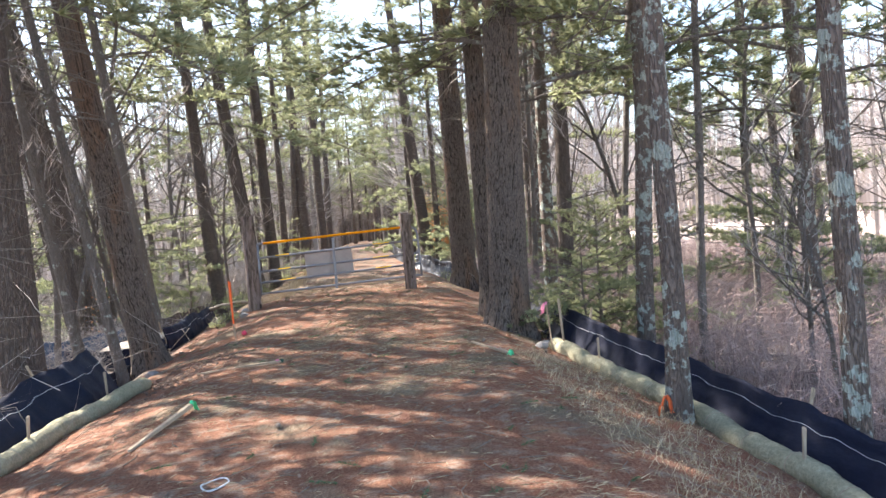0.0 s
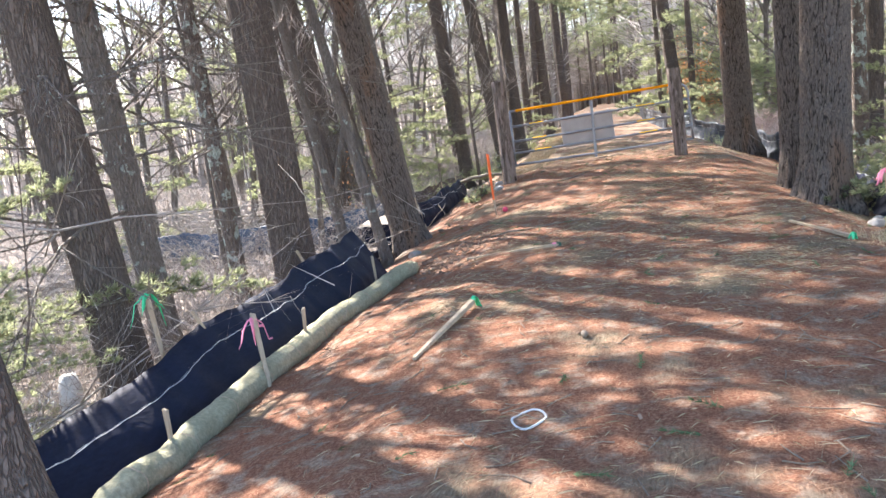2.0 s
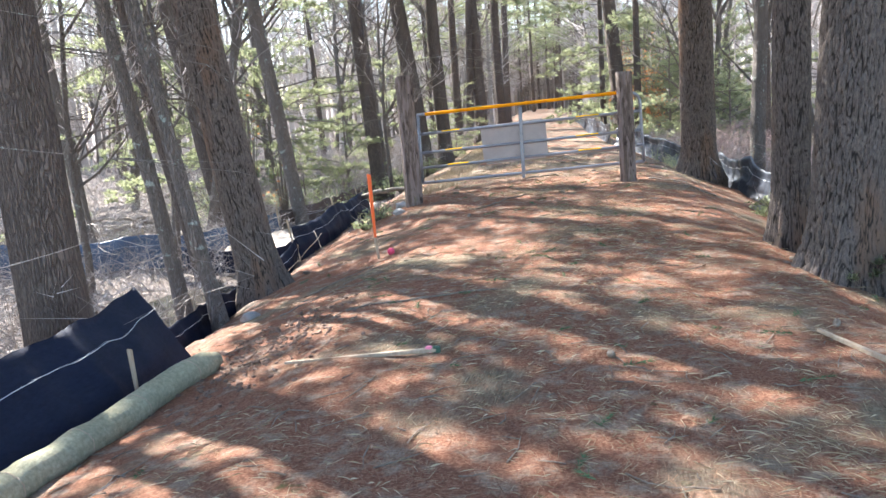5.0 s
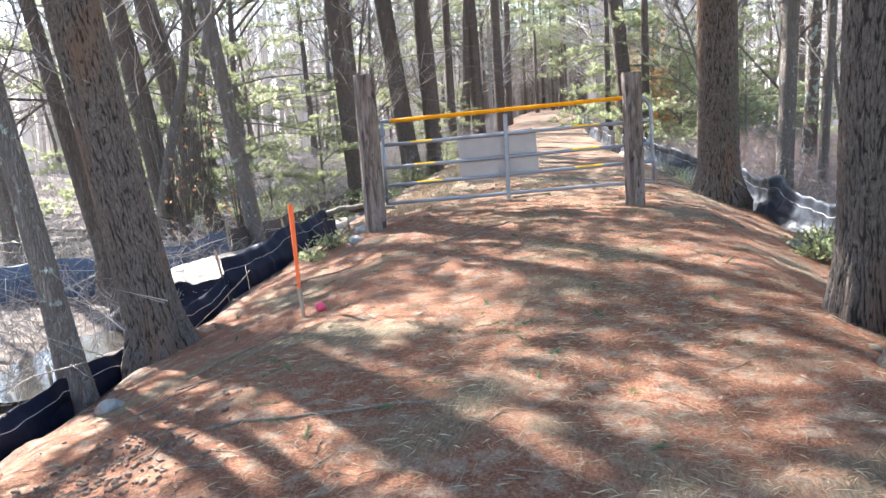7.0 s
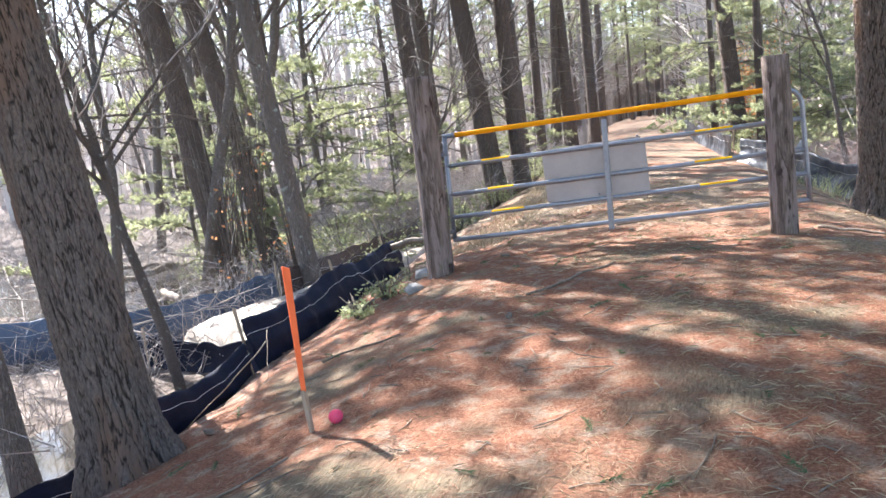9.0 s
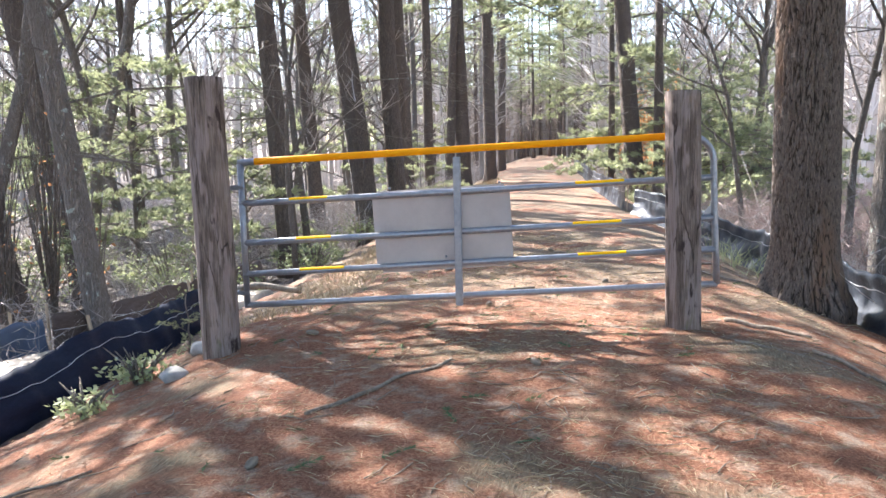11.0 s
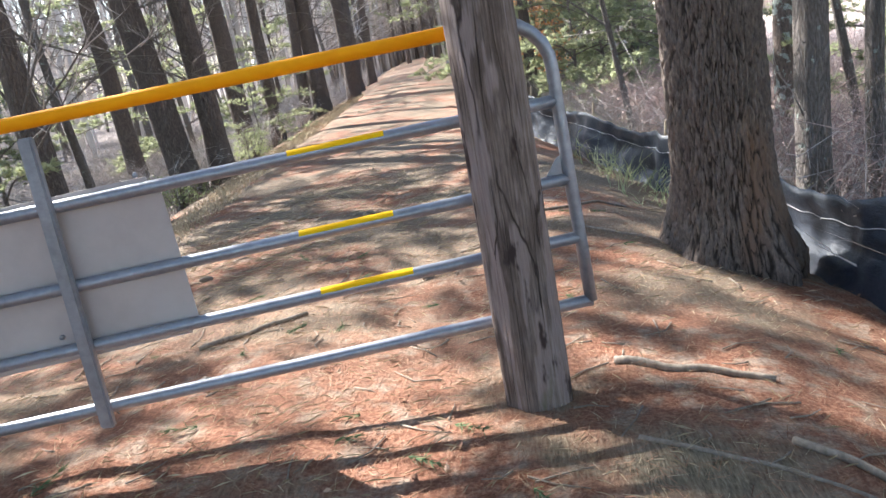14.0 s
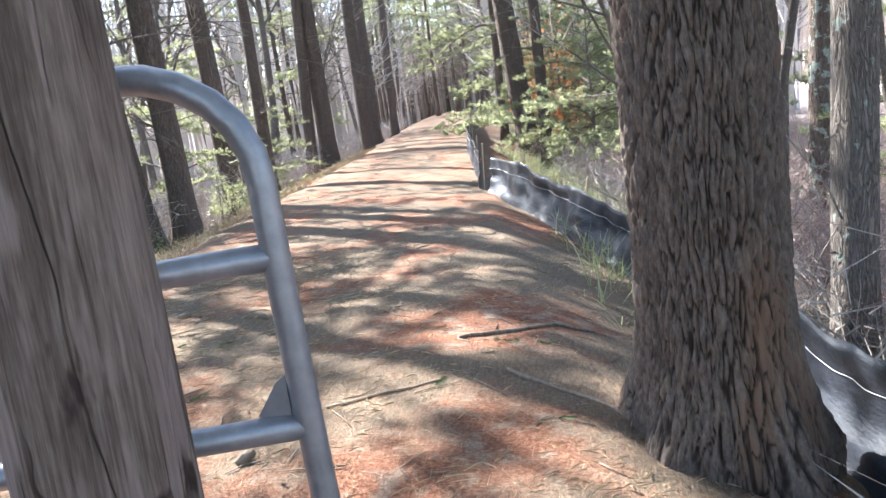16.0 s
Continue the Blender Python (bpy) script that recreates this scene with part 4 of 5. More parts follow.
pr.location = (-1.53, 4.95, height(-1.53, 4.95))
tagged(pr, "white ring marked on the needle-covered ground", "marking")

# The first two are stand-ins for a pale yellowish patch of straw.
for x, y, s, seed in ((1.20, 10.9, 0.09, 1), (1.32, 11.35, 0.08, 2), (-4.45, 17.6, 0.10, 3), (-4.32, 16.95, 0.09, 4), (-4.50, 12.0, 0.09, 5), (0.95, 16.9, 0.10, 6)):
    st = bmesh.new()
    bmesh.ops.create_icosphere(st, subdivisions=3, radius=s)
    for v in st.verts:
        v.co *= 1 + 0.35 * n3(v.co.x * 3 / s * 0.4 + seed, v.co.y * 3 / s * 0.4, v.co.z * 3 / s * 0.4)
        v.co.z *= 0.65
    so = part("stone", st, M_STONE)
    so.location = (x, y, height(x, y) + s * 0.25)
    tagged(so, "half-buried rounded grey stone on the slope", "stone")

# ---- swamp floor: bare sand, open water ----
def patch(name, cx, cy, rx, ry, material, label, seed, dz, kind="structure", cat="water"):
    v, f = [Vector((0, 0, 0))], []
    n = 40
    z0 = height(cx, cy) + dz
    for k, s in enumerate((0.5, 1.0)):
        for i in range(n):
            a = i / n * 6.2832
            w = s * (1 + 0.4 * n3(math.cos(a) * 1.5 + seed, math.sin(a) * 1.5) + 0.18 * n3(math.cos(a) * 5 + seed, math.sin(a) * 5))
            v.append(Vector((rx * math.cos(a) * w, ry * math.sin(a) * w, -0.12 * k if name != "water" else 0)))
    for i in range(n):
        j = (i + 1) % n
        f.append((0, 1 + i, 1 + j))
        f.append((1 + i, 1 + n + i, 1 + n + j, 1 + j))
    ob = part_mesh(name, mesh_from(name, v, f), material)
    ob.location = (cx, cy, z0)
    return tagged(ob, label, cat, kind=kind)


def sand_strip():
    """Pale washed sand lying between the two lines of silt fence."""
    v, f, nu = [], [], 14
    ys = np.arange(16.95, 24.0, 0.14)
    for j, y in enumerate(ys):
        x0 = float(np.interp(y, (16.5, 18.0, 19.7, 24.0), (-7.9, -8.1, -7.55, -6.95)))
        x1 = float(np.interp(y, (16.5, 18.0, 20.8, 24.0), (-6.1, -5.85, -6.15, -6.6)))
        for k in range(nu + 1):
            q = k / nu
            x = x0 + (x1 - x0) * q
            yy = y + 0.40 * (x1 - x) * max(0.0, 1 - (y - 16.9) / 2.5)
            rim = min(1.0, 6 * q, 6 * (1 - q), (j + 0.3) / 1.5, (len(ys) - 1 - j) / 5)
            z = -0.76 + 0.03 * n3(x * 1.3, yy * 1.3, 2.0) + 0.012 * n3(x * 6, yy * 6, 4.0) - 0.45 * (1 - rim) ** 2
            v.append((x, yy, z))
    for j in range(len(ys) - 1):
        for k in range(nu):
            a = j * (nu + 1) + k
            f.append((a, a + 1, a + nu + 2, a + nu + 1))
    return tagged(part_mesh("sand", mesh_from("sand", v, f), M_SAND), "pale sunlit sand between two silt fences", "sand", kind="structure")


sand_strip()
patch("water", -9.0, 12.0, 3.2, 5.0, M_WATER, "still shallow swamp water", 2, 0.0)
patch("water", -6.9, 14.6, 0.8, 1.3, M_WATER, "still shallow swamp water", 3, 0.03)
patch("water", -14.0, 22.0, 4.0, 3.0, M_WATER, "still shallow swamp water", 4, 0.0)
patch("water", 9.0, 14.0, 3.0, 5.0, M_WATER, "still shallow swamp water", 5, 0.0)


def soil_clods():
    """Churned dark soil at the end of the straw roll."""
    r = np.random.default_rng(12)
    pieces = []
    for _ in range(520):
        x, y = r.normal(-3.5, 0.28), r.normal(10.3, 0.55)
        s = r.uniform(0.006, 0.023)
        v = [Vector((x + s * a, y + s * b, height(x, y) + s * (c * 0.7 + 0.25))) + Vector(r.normal(0, s * 0.22, 3)) for a, b, c in ((1, 0, 0), (0, 1, 0), (-1, 0, 0), (0, -1, 0), (0, 0, 1), (0, 0, -1), (0.6, 0.6, 0.5), (-0.6, -0.5, 0.5))]
        pieces.append((v, [(0, 6, 4), (6, 1, 4), (1, 2, 4), (2, 7, 4), (7, 3, 4), (3, 0, 4), (1, 6, 0), (3, 7, 2), (0, 5, 1), (1, 5, 2), (2, 5, 3), (3, 5, 0)]))
    return tagged(part_mesh("soil_clods", mesh_from("soil_clods", *merge(pieces)), M_SOIL), "loose clods of churned dark brown soil", "soil", kind="stuff")


M_SOIL = mottled("churned_soil", ((0.3, (0.11, 0.068, 0.05)), (0.7, (0.30, 0.20, 0.15))), 20.0, relief=0.8)
soil_clods()

def swamp_branch(x, y, turn, tilt, size, seed, label):
    """A dead forked limb that lies on the swamp floor."""
    b = part_mesh("fallen_branch", DEAD_LYING[seed % 5], None)
    b.matrix_basis = Matrix.LocRotScale((x, y, height(x, y) + 0.03), Euler((radians(40 * seed), -radians(tilt), radians(turn))), (size, size, size))
    return tagged(b, label, "branch", "dead wood on the swamp floor")


DEAD_LYING = [dead_branch_mesh(151 + i, 1.9 + 0.3 * i) for i in range(5)]
for me_ in DEAD_LYING:
    me_.materials.clear()
    me_.materials.append(M_DRIFT)
gs = random.Random(77)
for k in range(110):
    y = gs.uniform(5.5, 30)
    u = -gs.uniform(4.6, 13) if k < 85 else gs.uniform(4.8, 9)
    x = axis_x(y) + u
    if -9.4 < x < -5.0 and 16.0 < y < 24:
        continue
    swamp_branch(x, y, gs.uniform(0, 360), gs.uniform(2, 26), gs.uniform(0.6, 1.7), k, "grey dead forked branch lying in the swamp")
for k in range(26):
    y = gs.uniform(8, 32)
    x = axis_x(y) - gs.uniform(5.6, 14)
    if -9.6 < x < -5.0 and 15.5 < y < 24:
        continue
    a, ln = gs.uniform(0, 6.28), gs.uniform(1.2, 3.6)
    put_stick("fallen_log", (x, y, gs.uniform(0, 0.25)), (x + ln * math.cos(a), y + ln * math.sin(a), gs.uniform(0, 0.3)), gs.uniform(0.035, 0.10), "dead grey log fallen on the swamp floor", seed=60 + k)

stub = tagged(tube("birch_stub", [Vector((0.02 * n3(i * 0.6, 3), 0.02 * i / 10, -0.1 + 0.09 * i)) for i in range(9)], [0.13, 0.125, 0.12, 0.118, 0.115, 0.113, 0.11, 0.10, 0.07], M_BIRCH, None, "", 20,
                   lambda i, a: 1 + 0.08 * n3(math.cos(a) * 2, math.sin(a) * 2, i) + (0.25 * n3(math.cos(a) * 4, math.sin(a) * 4, 5) if i > 6 else 0)), "broken pale birch stub in the swamp", "stump")
stub.location = (-6.55, 7.35, height(-6.55, 7.35))
# ---- woods round about ----
def bare_tree_meshes(seed, h):
    """A leafless hardwood: trunk with main limbs, and fine twigs."""
    r = random.Random(seed)
    thick, thin = [], []

    def grow(p, d, ln, rad, depth):
        pts, q = [p], p
        n = 6 if depth == 0 else 4
        for _ in range(n):
            d = (d + Vector((r.gauss(0, 0.07 + 0.05 * depth), r.gauss(0, 0.07 + 0.05 * depth), 0.05 * depth + r.gauss(0, 0.05)))).normalized()
            q = q + d * ln / n
            pts.append(q)
        end = 0.25 if depth < 2 else 0.4
        (thick if depth < 2 else thin).append(tube_data(pts, [rad * (1 - (1 - end) * i / n) for i in range(n + 1)], (8, 5, 3, 3)[depth], depth == 0))
        if depth < 3:
            for k in range((11, 6, 5)[depth]):
                f = r.uniform(0.32 if depth == 0 else 0.2, 1.0)
                i = min(n - 1, int(f * n))
                s = pts[i].lerp(pts[i + 1], f * n - i)
                a = r.uniform(0, 6.3)
                side = Vector((math.cos(a), math.sin(a), 0))
                dd = (d * r.uniform(0.3, 1.0) + side * 0.9 + Vector((0, 0, 0.25))).normalized()
                grow(s, dd, ln * r.uniform(0.22, 0.42) * (1.25 - 0.5 * f), max(0.006, rad * (0.38 if depth == 0 else 0.45)), depth + 1)

    grow(Vector((0, 0, -0.2)), Vector((r.gauss(0, 0.05), r.gauss(0, 0.05), 1)), h, 0.010 * h, 0)
    return mesh_from("trunk", *merge(thick), M_GREYBARK), mesh_from("twigs", *merge(thin), M_TWIG)


BARE = []
for i in range(6):
    a, b = bare_tree_meshes(100 + i, 11 + i)
    t = tagged(empty("bare_tree"), "leafless grey hardwood tree with fine bare twigs", "tree", "woodland trees")
    part_mesh("trunk", a, None, t)
    tagged(part_mesh("crown", b, None, t), kind="stuff")
    BARE.append(t)
used = set()


def plant(tree, x, y, size, turn):
    m = pose(x, y, height(x, y) - 0.05, 0, 0, turn)
    m = Matrix.LocRotScale(m.translation, m.to_quaternion(), None)
    if tree.name not in used:
        used.add(tree.name)
        tree.scale = (size, size, size)
        tree.matrix_basis = m @ Matrix.Diagonal((size, size, size, 1))
        return tree
    tree2 = copy_thing(tree, m)
    tree2.scale = (size, size, size)
    return tree2


g = random.Random(21)
count = 0
while count < 170:
    y = g.uniform(6, 95)
    u = g.choice((-1, -1, -1, 1, 1)) * g.uniform(3.4, 46)
    if u < 0 and abs(u) < 7 and y < 30:
        continue
    if u > 0 and (u < 6 or y < 24) and y < 32:
        continue
    if u > 14 and y / u < 2.2 and g.random() < 0.65:
        continue
    x = axis_x(y) + u
    if 0.22 < x / y < 0.50 and y > 20:
        continue
    plant(g.choice(BARE), x, y, g.uniform(0.55, 1.1), g.uniform(0, 360))
    count += 1
for x, y, s in ((-6.9, 9.4, 0.42), (-7.4, 11.8, 0.5), (-6.0, 15.4, 0.35), (-8.2, 14.6, 0.55), (-7.1, 6.3, 0.5), (-8.6, 17.5, 0.5), (-6.6, 24.5, 0.5), (4.6, 10.2, 0.35), (5.2, 13.6, 0.5), (4.4, 17.8, 0.5),
                (3.4, 21.5, 0.45), (6.9, 17.0, 0.6), (2.4, 26.5, 0.5), (-6.5, 30.0, 0.5), (4.0, 27.0, 0.55), (-7.6, 27.6, 0.6), (1.4, 31.0, 0.6), (8.5, 12.0, 0.5), (-9.5, 9.0, 0.6), (-10.5, 13.2, 0.6), (4.1, 8.6, 0.3)):
    plant(g.choice(BARE), x, y, s, g.uniform(0, 360))

# pines further off
far_pine = conifer(3.6, 33.0, 0.2, (0.0, 0.0), 0.0, 18, M_PINE, 10, 22, 8.0, 70, rings=24, sides=12, label="white pine among leafless trees")
tagged(far_pine, group="woodland pines")
far_pine2 = conifer(-9.5, 33.0, 0.22, (-0.05, 0.0), 0.0, 20, M_PINE, 12, 24, 9.0, 71, rings=24, sides=12, label="white pine among leafless trees")
tagged(far_pine2, group="woodland pines")
for k in range(16):
    y = g.uniform(36, 95)
    side = g.choice((-1, 1))
    u = side * (g.uniform(2.9, 4.5) if k < 9 else g.uniform(6, 30))
    x = axis_x(y) + u
    s = g.uniform(0.75, 1.15)
    m = pose(x, y, height(x, y), 0, 0, g.uniform(0, 360))
    c = copy_thing(g.choice((far_pine, far_pine2)), m)
    c.scale = (s, s, s)


low_pine = conifer(-15.0, 33.0, 0.16, (-0.03, 0.0), 0.0, 15, M_PINE, 8, 34, 2.6, 73, rings=20, sides=10, label="bushy white pine with green branches down low", spread=1.2)
tagged(low_pine, group="bushy woodland pines")
for x, y, s in ((-19.0, 35.0, 1.0), (-24.0, 31.0, 0.9), (-26.0, 42.0, 1.1), (-18.0, 50.0, 1.1), (-31.0, 34.0, 1.0), (-12.5, 55.0, 0.9)):
    c = copy_thing(low_pine, pose(x, y, height(x, y), 0, 0, g.uniform(0, 360)))
    c.scale = (s, s, s)


slim = conifer(-9.2, 84.0, 0.15, (0.0, 0.0), 0.0, 17, M_PINE, 6, 20, 6.5, 72, rings=16, sides=8, label="slim dark pine at the end of the path")
tagged(slim, group="pines at the path's end")
for k in range(64):
    y = g.uniform(66, 112)
    u = g.uniform(-7, 7)
    if y < 88 and abs(u) < 1.6 + max(0, (84 - y) * 0.06):
        continue
    x = axis_x(y) + u
    c = copy_thing(slim, pose(x, y, height(x, y), 0, 0, g.uniform(0, 360)))
    s = g.uniform(0.7, 1.2)
    c.scale = (s, s, s)


def sapling(x, y, h, n, seed, label, size=1.0, material=M_GREYBARK):
    r = random.Random(seed)
    t = tagged(empty("pine_sapling", (x, y, height(x, y))), label, "sapling")
    pts = [Vector((0.04 * n3(i * 0.5, seed), 0.04 * n3(i * 0.5, seed + 5), -0.1 + (h + 0.1) * i / 8)) for i in range(9)]
    tube("trunk", pts, [0.012 * h * (1 - 0.85 * i / 8) + 0.004 for i in range(9)], material, t, "", 8)
    for k in range(n):
        f = 0.12 + 0.86 * k / n
        p = pts[0].lerp(pts[8], f)
        hang(t, r.choice(LIVE), p, k * 137.5 + r.uniform(-20, 20), r.uniform(-10, 18) + 25 * f, h * size * (0.24 - 0.18 * f) * r.uniform(0.8, 1.2))
    return t


for k, (x, y, h, n) in enumerate(((2.45, 13.1, 2.5, 44), (2.05, 12.3, 1.7, 30), (3.0, 14.2, 2.2, 30), (-10.2, 25.5, 4.2, 46), (-8.4, 26.4, 3.4, 40), (-12.5, 24.5, 4.0, 40), (-6.7, 33.5, 1.8, 30),
                                  (-6.2, 31.0, 0.9, 18), (-7.2, 37.0, 2.6, 34), (0.9, 37.5, 4.4, 34), (1.9, 40.0, 5.0, 36), (0.8, 43.0, 5.5, 36), (2.9, 36.0, 4.0, 34), (0.3, 48.0, 6.0, 40), (3.8, 44.0, 6.0, 40),
                                  (-0.8, 55.0, 7.0, 40), (7.5, 16.5, 3.4, 36), (8.6, 21.0, 4.2, 40), (-15.0, 31.0, 5.0, 44), (-10.5, 38.0, 5.0, 44), (-13.5, 18.5, 3.6, 40), (-8.9, 7.4, 2.6, 34), (-7.0, 6.6, 3.4, 40), (-5.9, 5.6, 2.2, 26), (5.2, 29.0, 4.0, 40), (-4.75, 17.9, 0.5, 12))):
    sapling(x, y, h, int(n * (0.42 if x < -6 else 0.85)), 300 + k, "young pine with sunlit yellow-green needles", 1.25)


def leafy_shrub(x, y, h, w, n, seed, label, material, leaf=0.05, name="shrub"):
    r = random.Random(seed)
    t = tagged(empty(name, (x, y, height(x, y))), label, "shrub")
    stems, v, f = [], [], []
    for k in range(14):
        a, s = r.uniform(0, 6.3), r.uniform(0.2, 1.0)
        q = Vector((math.cos(a) * w * s, math.sin(a) * w * s, h * r.uniform(0.6, 1.0)))
        stems.append(tube_data([Vector((0, 0, -0.08)), q * 0.5 + Vector((0, 0, h * 0.1)), q], [0.014, 0.009, 0.003], 4))
    for _ in range(n):
        a, s = r.uniform(0, 6.3), math.sqrt(r.random())
        lump = 0.65 + 0.5 * n3(math.cos(a) * 2 + seed, math.sin(a) * 2, s * 2)
        p = Vector((math.cos(a) * w * s * lump, math.sin(a) * w * s * lump, h * lump * (1 - 0.45 * s * s) * r.uniform(0.35, 1.05)))
        d = Vector((r.gauss(0, 1), r.gauss(0, 1), r.gauss(0.2, 0.6))).normalized() * leaf * r.uniform(0.7, 1.3)
        e = d.cross(Vector((r.gauss(0, 1), r.gauss(0, 1), r.gauss(0, 1)))).normalized() * leaf * 0.32
        o = len(v)
        v += [p, p + d * 0.5 + e, p + d, p + d * 0.5 - e]
        f.append((o, o + 1, o + 2, o + 3))
    tagged(part_mesh("stem", mesh_from("stem", *merge(stems)), M_GREYBARK, t), kind="stuff")
    tagged(part_mesh("foliage", mesh_from("foliage", v, f), material, t, "", False), kind="stuff")
    return t


for k, (x, y, h, w, n) in enumerate(((-7.4, 23.2, 1.1, 1.3, 1600), (-8.9, 24.4, 1.2, 1.2, 1500), (-6.5, 25.0, 0.8, 0.8, 900), (-6.7, 28.5, 0.9, 0.9, 1000), (-7.3, 22.0, 0.9, 0.9, 1000), (-6.6, 32.4, 0.9, 0.7, 900),
                                     (-4.72, 17.15, 0.30, 0.35, 260), (-4.78, 16.6, 0.22, 0.3, 200), (1.30, 17.3, 0.40, 0.45, 600), (1.12, 16.5, 0.38, 0.5, 700), (-10.6, 22.9, 1.2, 1.3, 1300), (-12.8, 27.0, 1.4, 1.5, 1400))):
    leafy_shrub(x, y, h, w, n, 500 + k, "low evergreen shrub with pale green leaves", M_BRUSHLEAF)
for k, (x, y, h, w) in enumerate(((0.1, 39.5, 5.0, 1.0), (-0.6, 44.5, 6.0, 1.2), (0.9, 47.0, 6.5, 1.3))):
    leafy_shrub(x, y, h, w, 1300, 600 + k, "young oak still holding dry orange leaves", M_OAKLEAF, 0.11, "oak_sapling")


# ---- stuff nobody could count ----
def stems_stuff(name, n, area, h, w, material, label, cat, seed, sprawl=0.35, forks=2):
    """Thin crossed stems with side shoots over a stretch of the plan: area(r) gives a place."""
    r = np.random.default_rng(seed)
    v, f = [], []
    for _ in range(n):
        x, y = area(r)
        z = height(x, y) - 0.03
        hh = h * r.uniform(0.35, 1.15)
        lx, ly = r.normal(0, sprawl, 2) * hh
        p0, p1, p2 = (x, y, z), (x + lx * 0.4, y + ly * 0.4, z + hh * 0.6), (x + lx, y + ly, z + hh)
        a = r.uniform(0, 3.14)
        cx, cy = math.cos(a) * w, math.sin(a) * w
        o = len(v)
        v += [(p0[0] - cx, p0[1] - cy, p0[2]), (p0[0] + cx, p0[1] + cy, p0[2]), (p1[0] + cx * 0.8, p1[1] + cy * 0.8, p1[2]), (p1[0] - cx * 0.8, p1[1] - cy * 0.8, p1[2]), p2]
        f += [(o, o + 1, o + 2, o + 3), (o + 3, o + 2, o + 4)]
        for _k in range(forks):
            s = r.uniform(0.25, 0.9)
            b = tuple(p0[i] + (p2[i] - p0[i]) * s for i in range(3))
            e = (b[0] + r.normal(0, 0.22) * hh, b[1] + r.normal(0, 0.22) * hh, b[2] + r.uniform(0.0, 0.35) * hh)
            o = len(v)
            v += [(b[0] - cx * 0.6, b[1] - cy * 0.6, b[2] - w), (b[0] + cx * 0.6, b[1] + cy * 0.6, b[2] + w), e]
            f.append((o, o + 1, o + 2))
    return tagged(part_mesh(name, mesh_from(name, v, f), material, None, "", False), label, cat, kind="stuff")


def band(u0, u1, y0, y1, power=1.0):
    def place(r):
        y = y0 + (y1 - y0) * r.random()
        return axis_x(y) + u0 + (u1 - u0) * r.random() ** power, y
    return place


stems_stuff("red_brush", 26000, band(4.8, 24, 6, 46, 1.5), 1.3, 0.0045, M_BRUSH, "dense reddish-brown leafless swamp brush", "brush", 1, 0.35, 4)
stems_stuff("swamp_brush", 20000, band(-5.0, -32, 4, 60, 1.4), 0.85, 0.0045, M_TWIG, "grey tangled leafless swamp brush", "brush", 2, 0.6, 4)
stems_stuff("swamp_brush", 9000, band(-3.1, -9, 28, 80), 1.1, 0.006, M_TWIG, "grey leafless brush beside the path", "brush", 3, 0.4, 4)
stems_stuff("swamp_brush", 9000, band(3.6, 9, 16, 80), 1.0, 0.005, M_TWIG, "grey leafless brush behind the fence", "brush", 4, 0.5, 4)
stems_stuff("swamp_brush", 1000, band(-4.6, -9, 4, 12.5), 1.5, 0.004, M_TWIG, "pale arching leafless brush behind the fence", "brush", 8, 0.7, 5)
stems_stuff("far_thicket", 5200, band(-14, 14, 96, 145), 9.0, 0.06, M_TWIG, "dense far thicket closing the end of the path", "woods", 11, 0.06, 4)
stems_stuff("dry_grass", 2600, band(1.9, 3.0, 4.0, 9.5), 0.13, 0.0025, M_STRAW, "short dry straw-coloured grass on the shoulder", "grass", 5, 0.9, 1)
stems_stuff("dry_grass", 7000, band(-2.6, -1.6, 18.5, 45), 0.16, 0.004, M_STRAW, "dry pale grass on the path's edge", "grass", 6, 0.7, 1)
stems_stuff("dry_grass", 2500, band(2.6, 4.6, 22, 40), 0.35, 0.005, M_BRUSHLEAF, "low green growth behind the fence", "grass", 7, 0.7, 1)


def needle_litter():
    r = np.random.default_rng(5)
    v, f = [], []
    for k in range(135000):
        near = k < 105000
        y = r.uniform(2.6, 21.0) if near else r.uniform(21.0, 42.0)
        u = r.normal(0, 1.6)
        if abs(u) > 3.4:
            continue
        x = axis_x(y) + u
        a = r.uniform(0, 6.283)
        ln, w = r.uniform(0.03, 0.085), r.uniform(0.0005, 0.0010)
        dx, dy = math.cos(a) * ln, math.sin(a) * ln
        px, py = -math.sin(a) * w, math.cos(a) * w
        z = height(x, y) + 0.005
        lift = r.uniform(0.0, 0.012)
        o = len(v)
        v += [(x - px, y - py, z), (x + px, y + py, z), (x + dx + px, y + dy + py, z + lift), (x + dx - px, y + dy - py, z + lift)]
        f.append((o, o + 1, o + 2, o + 3))
    return tagged(part_mesh("needle_litter", mesh_from("needle_litter", v, f), M_LITTER, None, "", False), "fallen orange-brown pine needles strewn over the path", "litter", kind="stuff")


needle_litter()


def twig_litter():
    r = np.random.default_rng(6)
    pieces = []
    for _ in range(1500):
        y = r.uniform(3, 26)
        u = r.normal(0, 1.9)
        if abs(u) > 4.2:
            continue
        x = axis_x(y) + u
        a, ln = r.uniform(0, 6.28), r.uniform(0.06, 0.28)
        pts = []
        for i in range(3):
            X, Y_ = x + math.cos(a) * ln * i / 2, y + math.sin(a) * ln * i / 2
            a += r.normal(0, 0.25)
            pts.append((X, Y_, height(X, Y_) + 0.007))
        pieces.append(tube_data(pts, [0.004, 0.0035, 0.002], 4))
    return tagged(part_mesh("twig_litter", mesh_from("twig_litter", *merge(pieces)), M_DEADWOOD), "small dead twigs scattered over the needles", "litter", kind="stuff")


twig_litter()


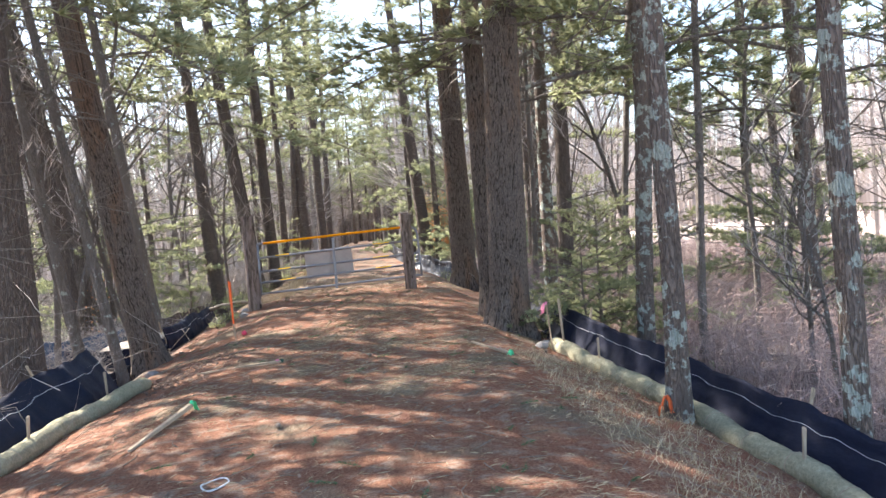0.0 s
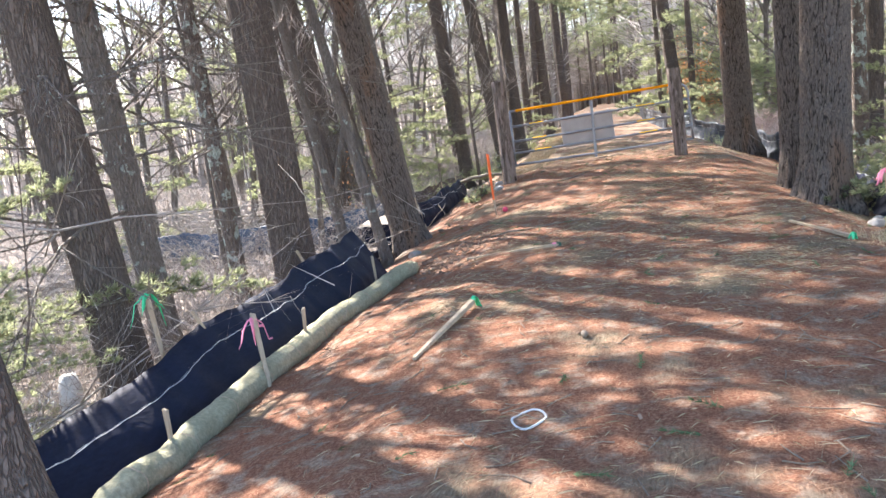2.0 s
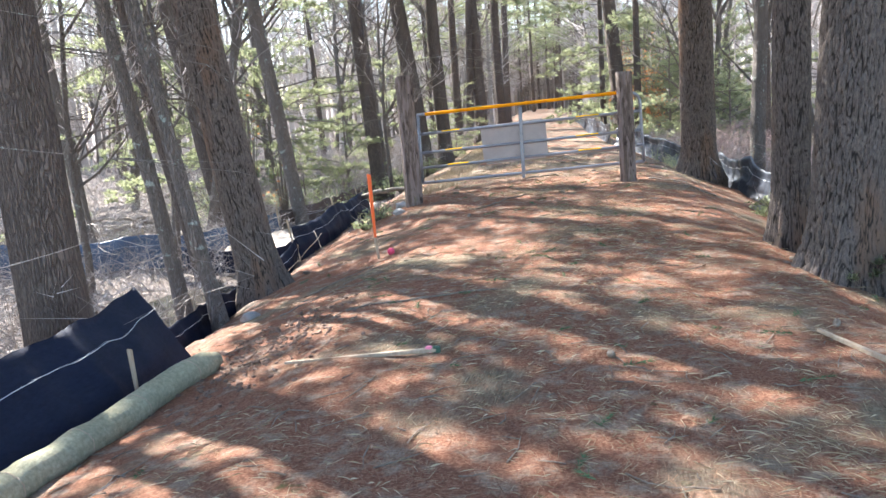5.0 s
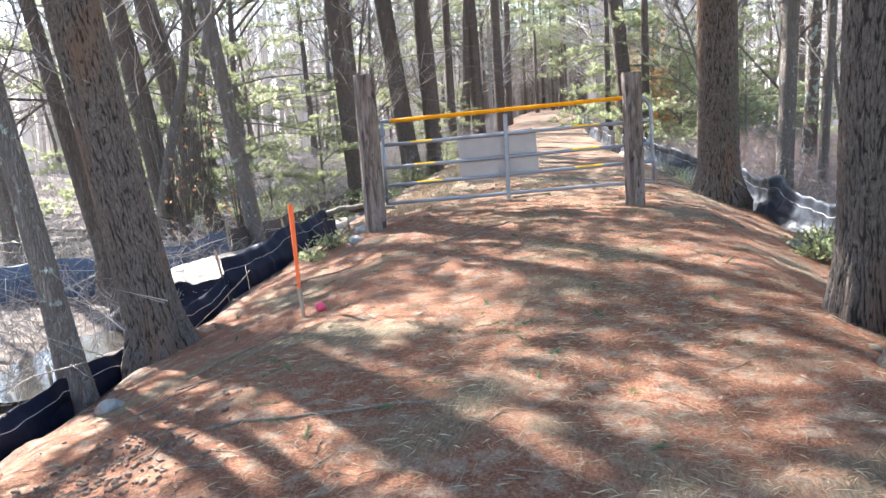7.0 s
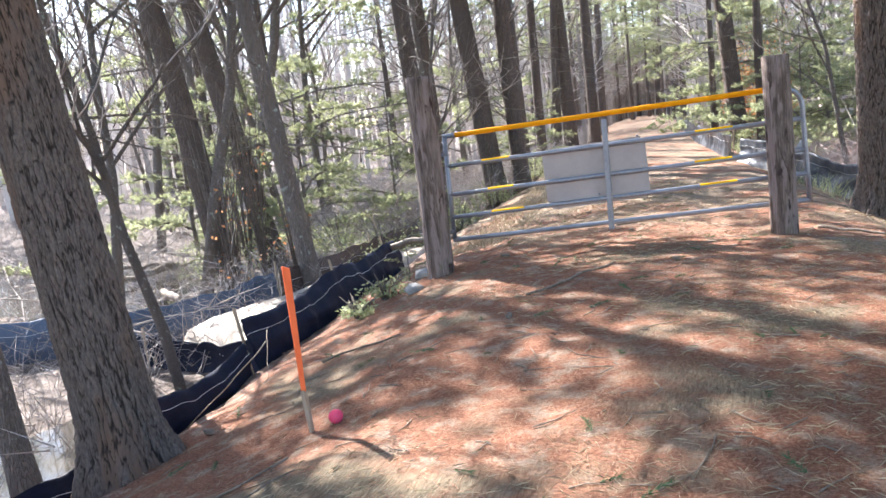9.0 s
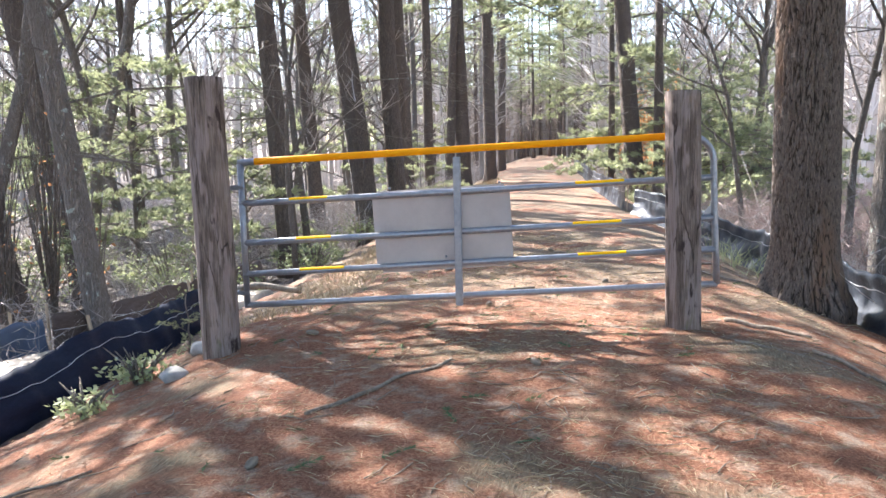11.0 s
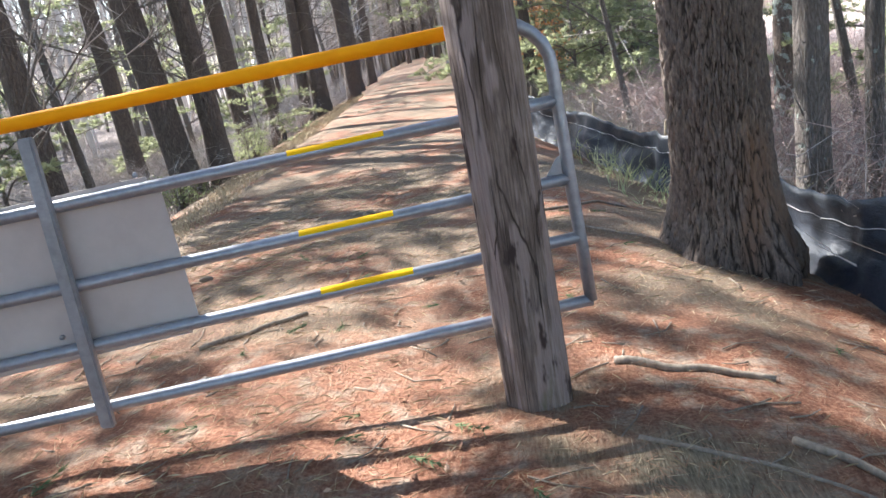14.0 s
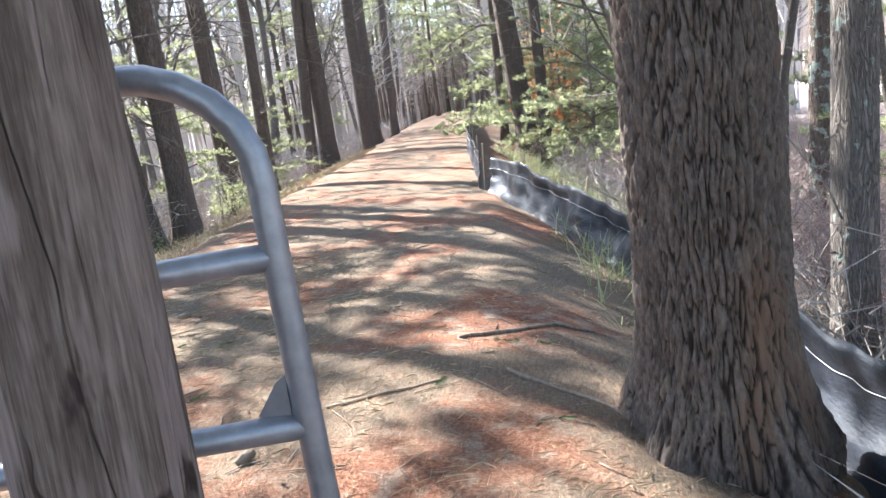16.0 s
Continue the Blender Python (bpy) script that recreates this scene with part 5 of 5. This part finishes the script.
def far_woods():
    """The woods that close the view: trunks and forked limbs, thick and uneven."""
    r = np.random.default_rng(9)
    v, f = [], []

    def sliver(p, q, w):
        d = Vector(q) - Vector(p)
        s = d.cross(Vector((p[0], p[1], 0.2))).normalized() * w
        o = len(v)
        v.extend((tuple(Vector(p) - s), tuple(Vector(p) + s), tuple(Vector(q) + s * 0.3), tuple(Vector(q) - s * 0.3)))
        f.append((o, o + 1, o + 2, o + 3))

    for k_ in range(2700):
        a = r.uniform(-1.15, 1.15) if k_ < 2100 else r.uniform(0.15, 0.6)
        d = r.uniform(55, 130) if k_ < 2100 else r.uniform(104, 150)
        x, y = math.sin(a) * d, math.cos(a) * d
        if y < 92 and abs(x - axis_x(y)) < 3.2 or (0.20 < x / y < 0.52 and d < 104):
            continue
        z = height(x, y)
        h = r.uniform(9, 19)
        lx, ly = r.normal(0, 0.05, 2) * h
        sliver((x, y, z - 0.2), (x + lx, y + ly, z + h), r.uniform(0.06, 0.17))
        for _k in range(16):
            s = r.uniform(0.2, 1.0)
            p = (x + lx * s, y + ly * s, z + h * s)
            b, ln = r.uniform(0, 6.28), h * r.uniform(0.08, 0.26) * (1.15 - 0.6 * s)
            q = (p[0] + math.cos(b) * ln, p[1] + math.sin(b) * ln, p[2] + ln * r.uniform(0.1, 0.9))
            sliver(p, q, 0.03)
            for _j in range(2):
                e = (q[0] + r.normal(0, 0.5), q[1] + r.normal(0, 0.5), q[2] + r.uniform(-0.2, 0.9))
                sliver(tuple(p[i] + (q[i] - p[i]) * 0.6 for i in range(3)), e, 0.018)
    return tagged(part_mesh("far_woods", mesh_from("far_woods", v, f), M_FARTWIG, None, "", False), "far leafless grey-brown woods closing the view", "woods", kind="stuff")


far_woods()


def straw_wisps():
    """Bleached grass and bits of straw, lying in loose patches."""
    r = np.random.default_rng(15)
    v, f = [], []
    spots = [(axis_x(y) + u, y, s) for y, u, s in zip(r.uniform(3, 24, 120), r.normal(0.3, 1.2, 120), r.uniform(0.2, 0.7, 120))]
    for x0, y0, s in spots:
        turn = r.uniform(0, 3.14)
        for _ in range(230):
            x, y = x0 + r.normal(0, s), y0 + r.normal(0, s)
            a, ln, w = turn + r.normal(0, 0.8), r.uniform(0.03, 0.11), r.uniform(0.0005, 0.0010)
            dx, dy, z = math.cos(a) * ln, math.sin(a) * ln, height(x, y) + 0.008
            o = len(v)
            v += [(x - dy * w / ln, y + dx * w / ln, z), (x + dy * w / ln, y - dx * w / ln, z), (x + dx * 0.5, y + dy * 0.5, z + r.uniform(0, 0.009)), (x + dx, y + dy, z + r.uniform(0, 0.006))]
            f += [(o, o + 1, o + 2), (o + 1, o + 3, o + 2)]
    return tagged(part_mesh("straw_wisps", mesh_from("straw_wisps", v, f), M_STRAW, None, "", False), "bleached wisps of dry straw on the path", "litter", kind="stuff")


def fallen_leaves():
    r = np.random.default_rng(16)
    v, f = [], []
    for _ in range(900):
        y = r.uniform(3, 30)
        x = axis_x(y) + r.normal(0, 2.1)
        a, s, z = r.uniform(0, 6.28), r.uniform(0.010, 0.026), height(x, y) + 0.004
        c, d = math.cos(a) * s, math.sin(a) * s
        o = len(v)
        lift = r.uniform(0.0, 0.02, 4)
        v += [(x - c, y - d, z + lift[0]), (x + d * 0.55, y - c * 0.55, z + lift[1]), (x + c, y + d, z + lift[2]), (x - d * 0.55, y + c * 0.55, z + lift[3])]
        f.append((o, o + 1, o + 2, o + 3))
    return tagged(part_mesh("fallen_leaves", mesh_from("fallen_leaves", v, f), M_OAKLEAF_DRY, None, "", False), "scattered curled brown leaves on the needles", "litter", kind="stuff")


def green_sprigs():
    r = random.Random(17)
    v, f = [], []
    for _ in range(150):
        y = r.uniform(3.5, 22)
        x = axis_x(y) + r.gauss(0, 1.5)
        p = Vector((x, y, height(x, y) + 0.01))
        a = r.uniform(0, 6.28)
        d = Vector((math.cos(a), math.sin(a), 0.1))
        for k in range(r.randint(2, 5)):
            needle_tuft(v, f, p + d * 0.035 * k, d * 1.5, 12, 0.06, 0.0022, r)
    return tagged(part_mesh("green_sprigs", mesh_from("green_sprigs", v, f), M_SPRIG, None, "", False), "small fallen sprigs of green pine needles", "litter", kind="stuff")


M_OAKLEAF_DRY = varied("brown_leaves", (0.14, 0.075, 0.05), (0.40, 0.27, 0.19))
M_SPRIG = varied("fallen_green_needles", (0.06, 0.10, 0.05), (0.16, 0.22, 0.11))
straw_wisps()
fallen_leaves()
green_sprigs()

for k in range(16):
    y = g.uniform(5, 23)
    x = axis_x(y) + g.gauss(0, 1.5)
    cone = bmesh.new()
    bmesh.ops.create_icosphere(cone, subdivisions=3, radius=0.02, matrix=Matrix.Diagonal((1, 1, 2.2, 1)))
    for v_ in cone.verts:
        v_.co *= 1 + 0.28 * abs(math.sin(v_.co.z * 420)) * abs(math.cos(math.atan2(v_.co.y, v_.co.x) * 4 + v_.co.z * 200))
    co = part("pine_cone", cone, M_DEADWOOD)
    co.matrix_basis = pose(x, y, height(x, y) + 0.018, 85, g.uniform(0, 20), g.uniform(0, 360))
    tagged(co, "small brown pine cone lying on the needles", "pine cone", "cones on the path")

# dry leaves still held by a few twigs over the swamp
for k, (x, y, z) in enumerate(((-8.9, 20.6, 1.9), (-9.6, 21.3, 2.6), (-8.2, 21.4, 1.6), (-9.0, 21.6, 3.1), (-10.2, 23.0, 2.2))):
    leafy = leafy_shrub(x, y, z + 1.2, 0.5, 28, 700 + k, "thin shrub holding a few dry orange leaves", M_OAKLEAF, 0.07, "dry_shrub")
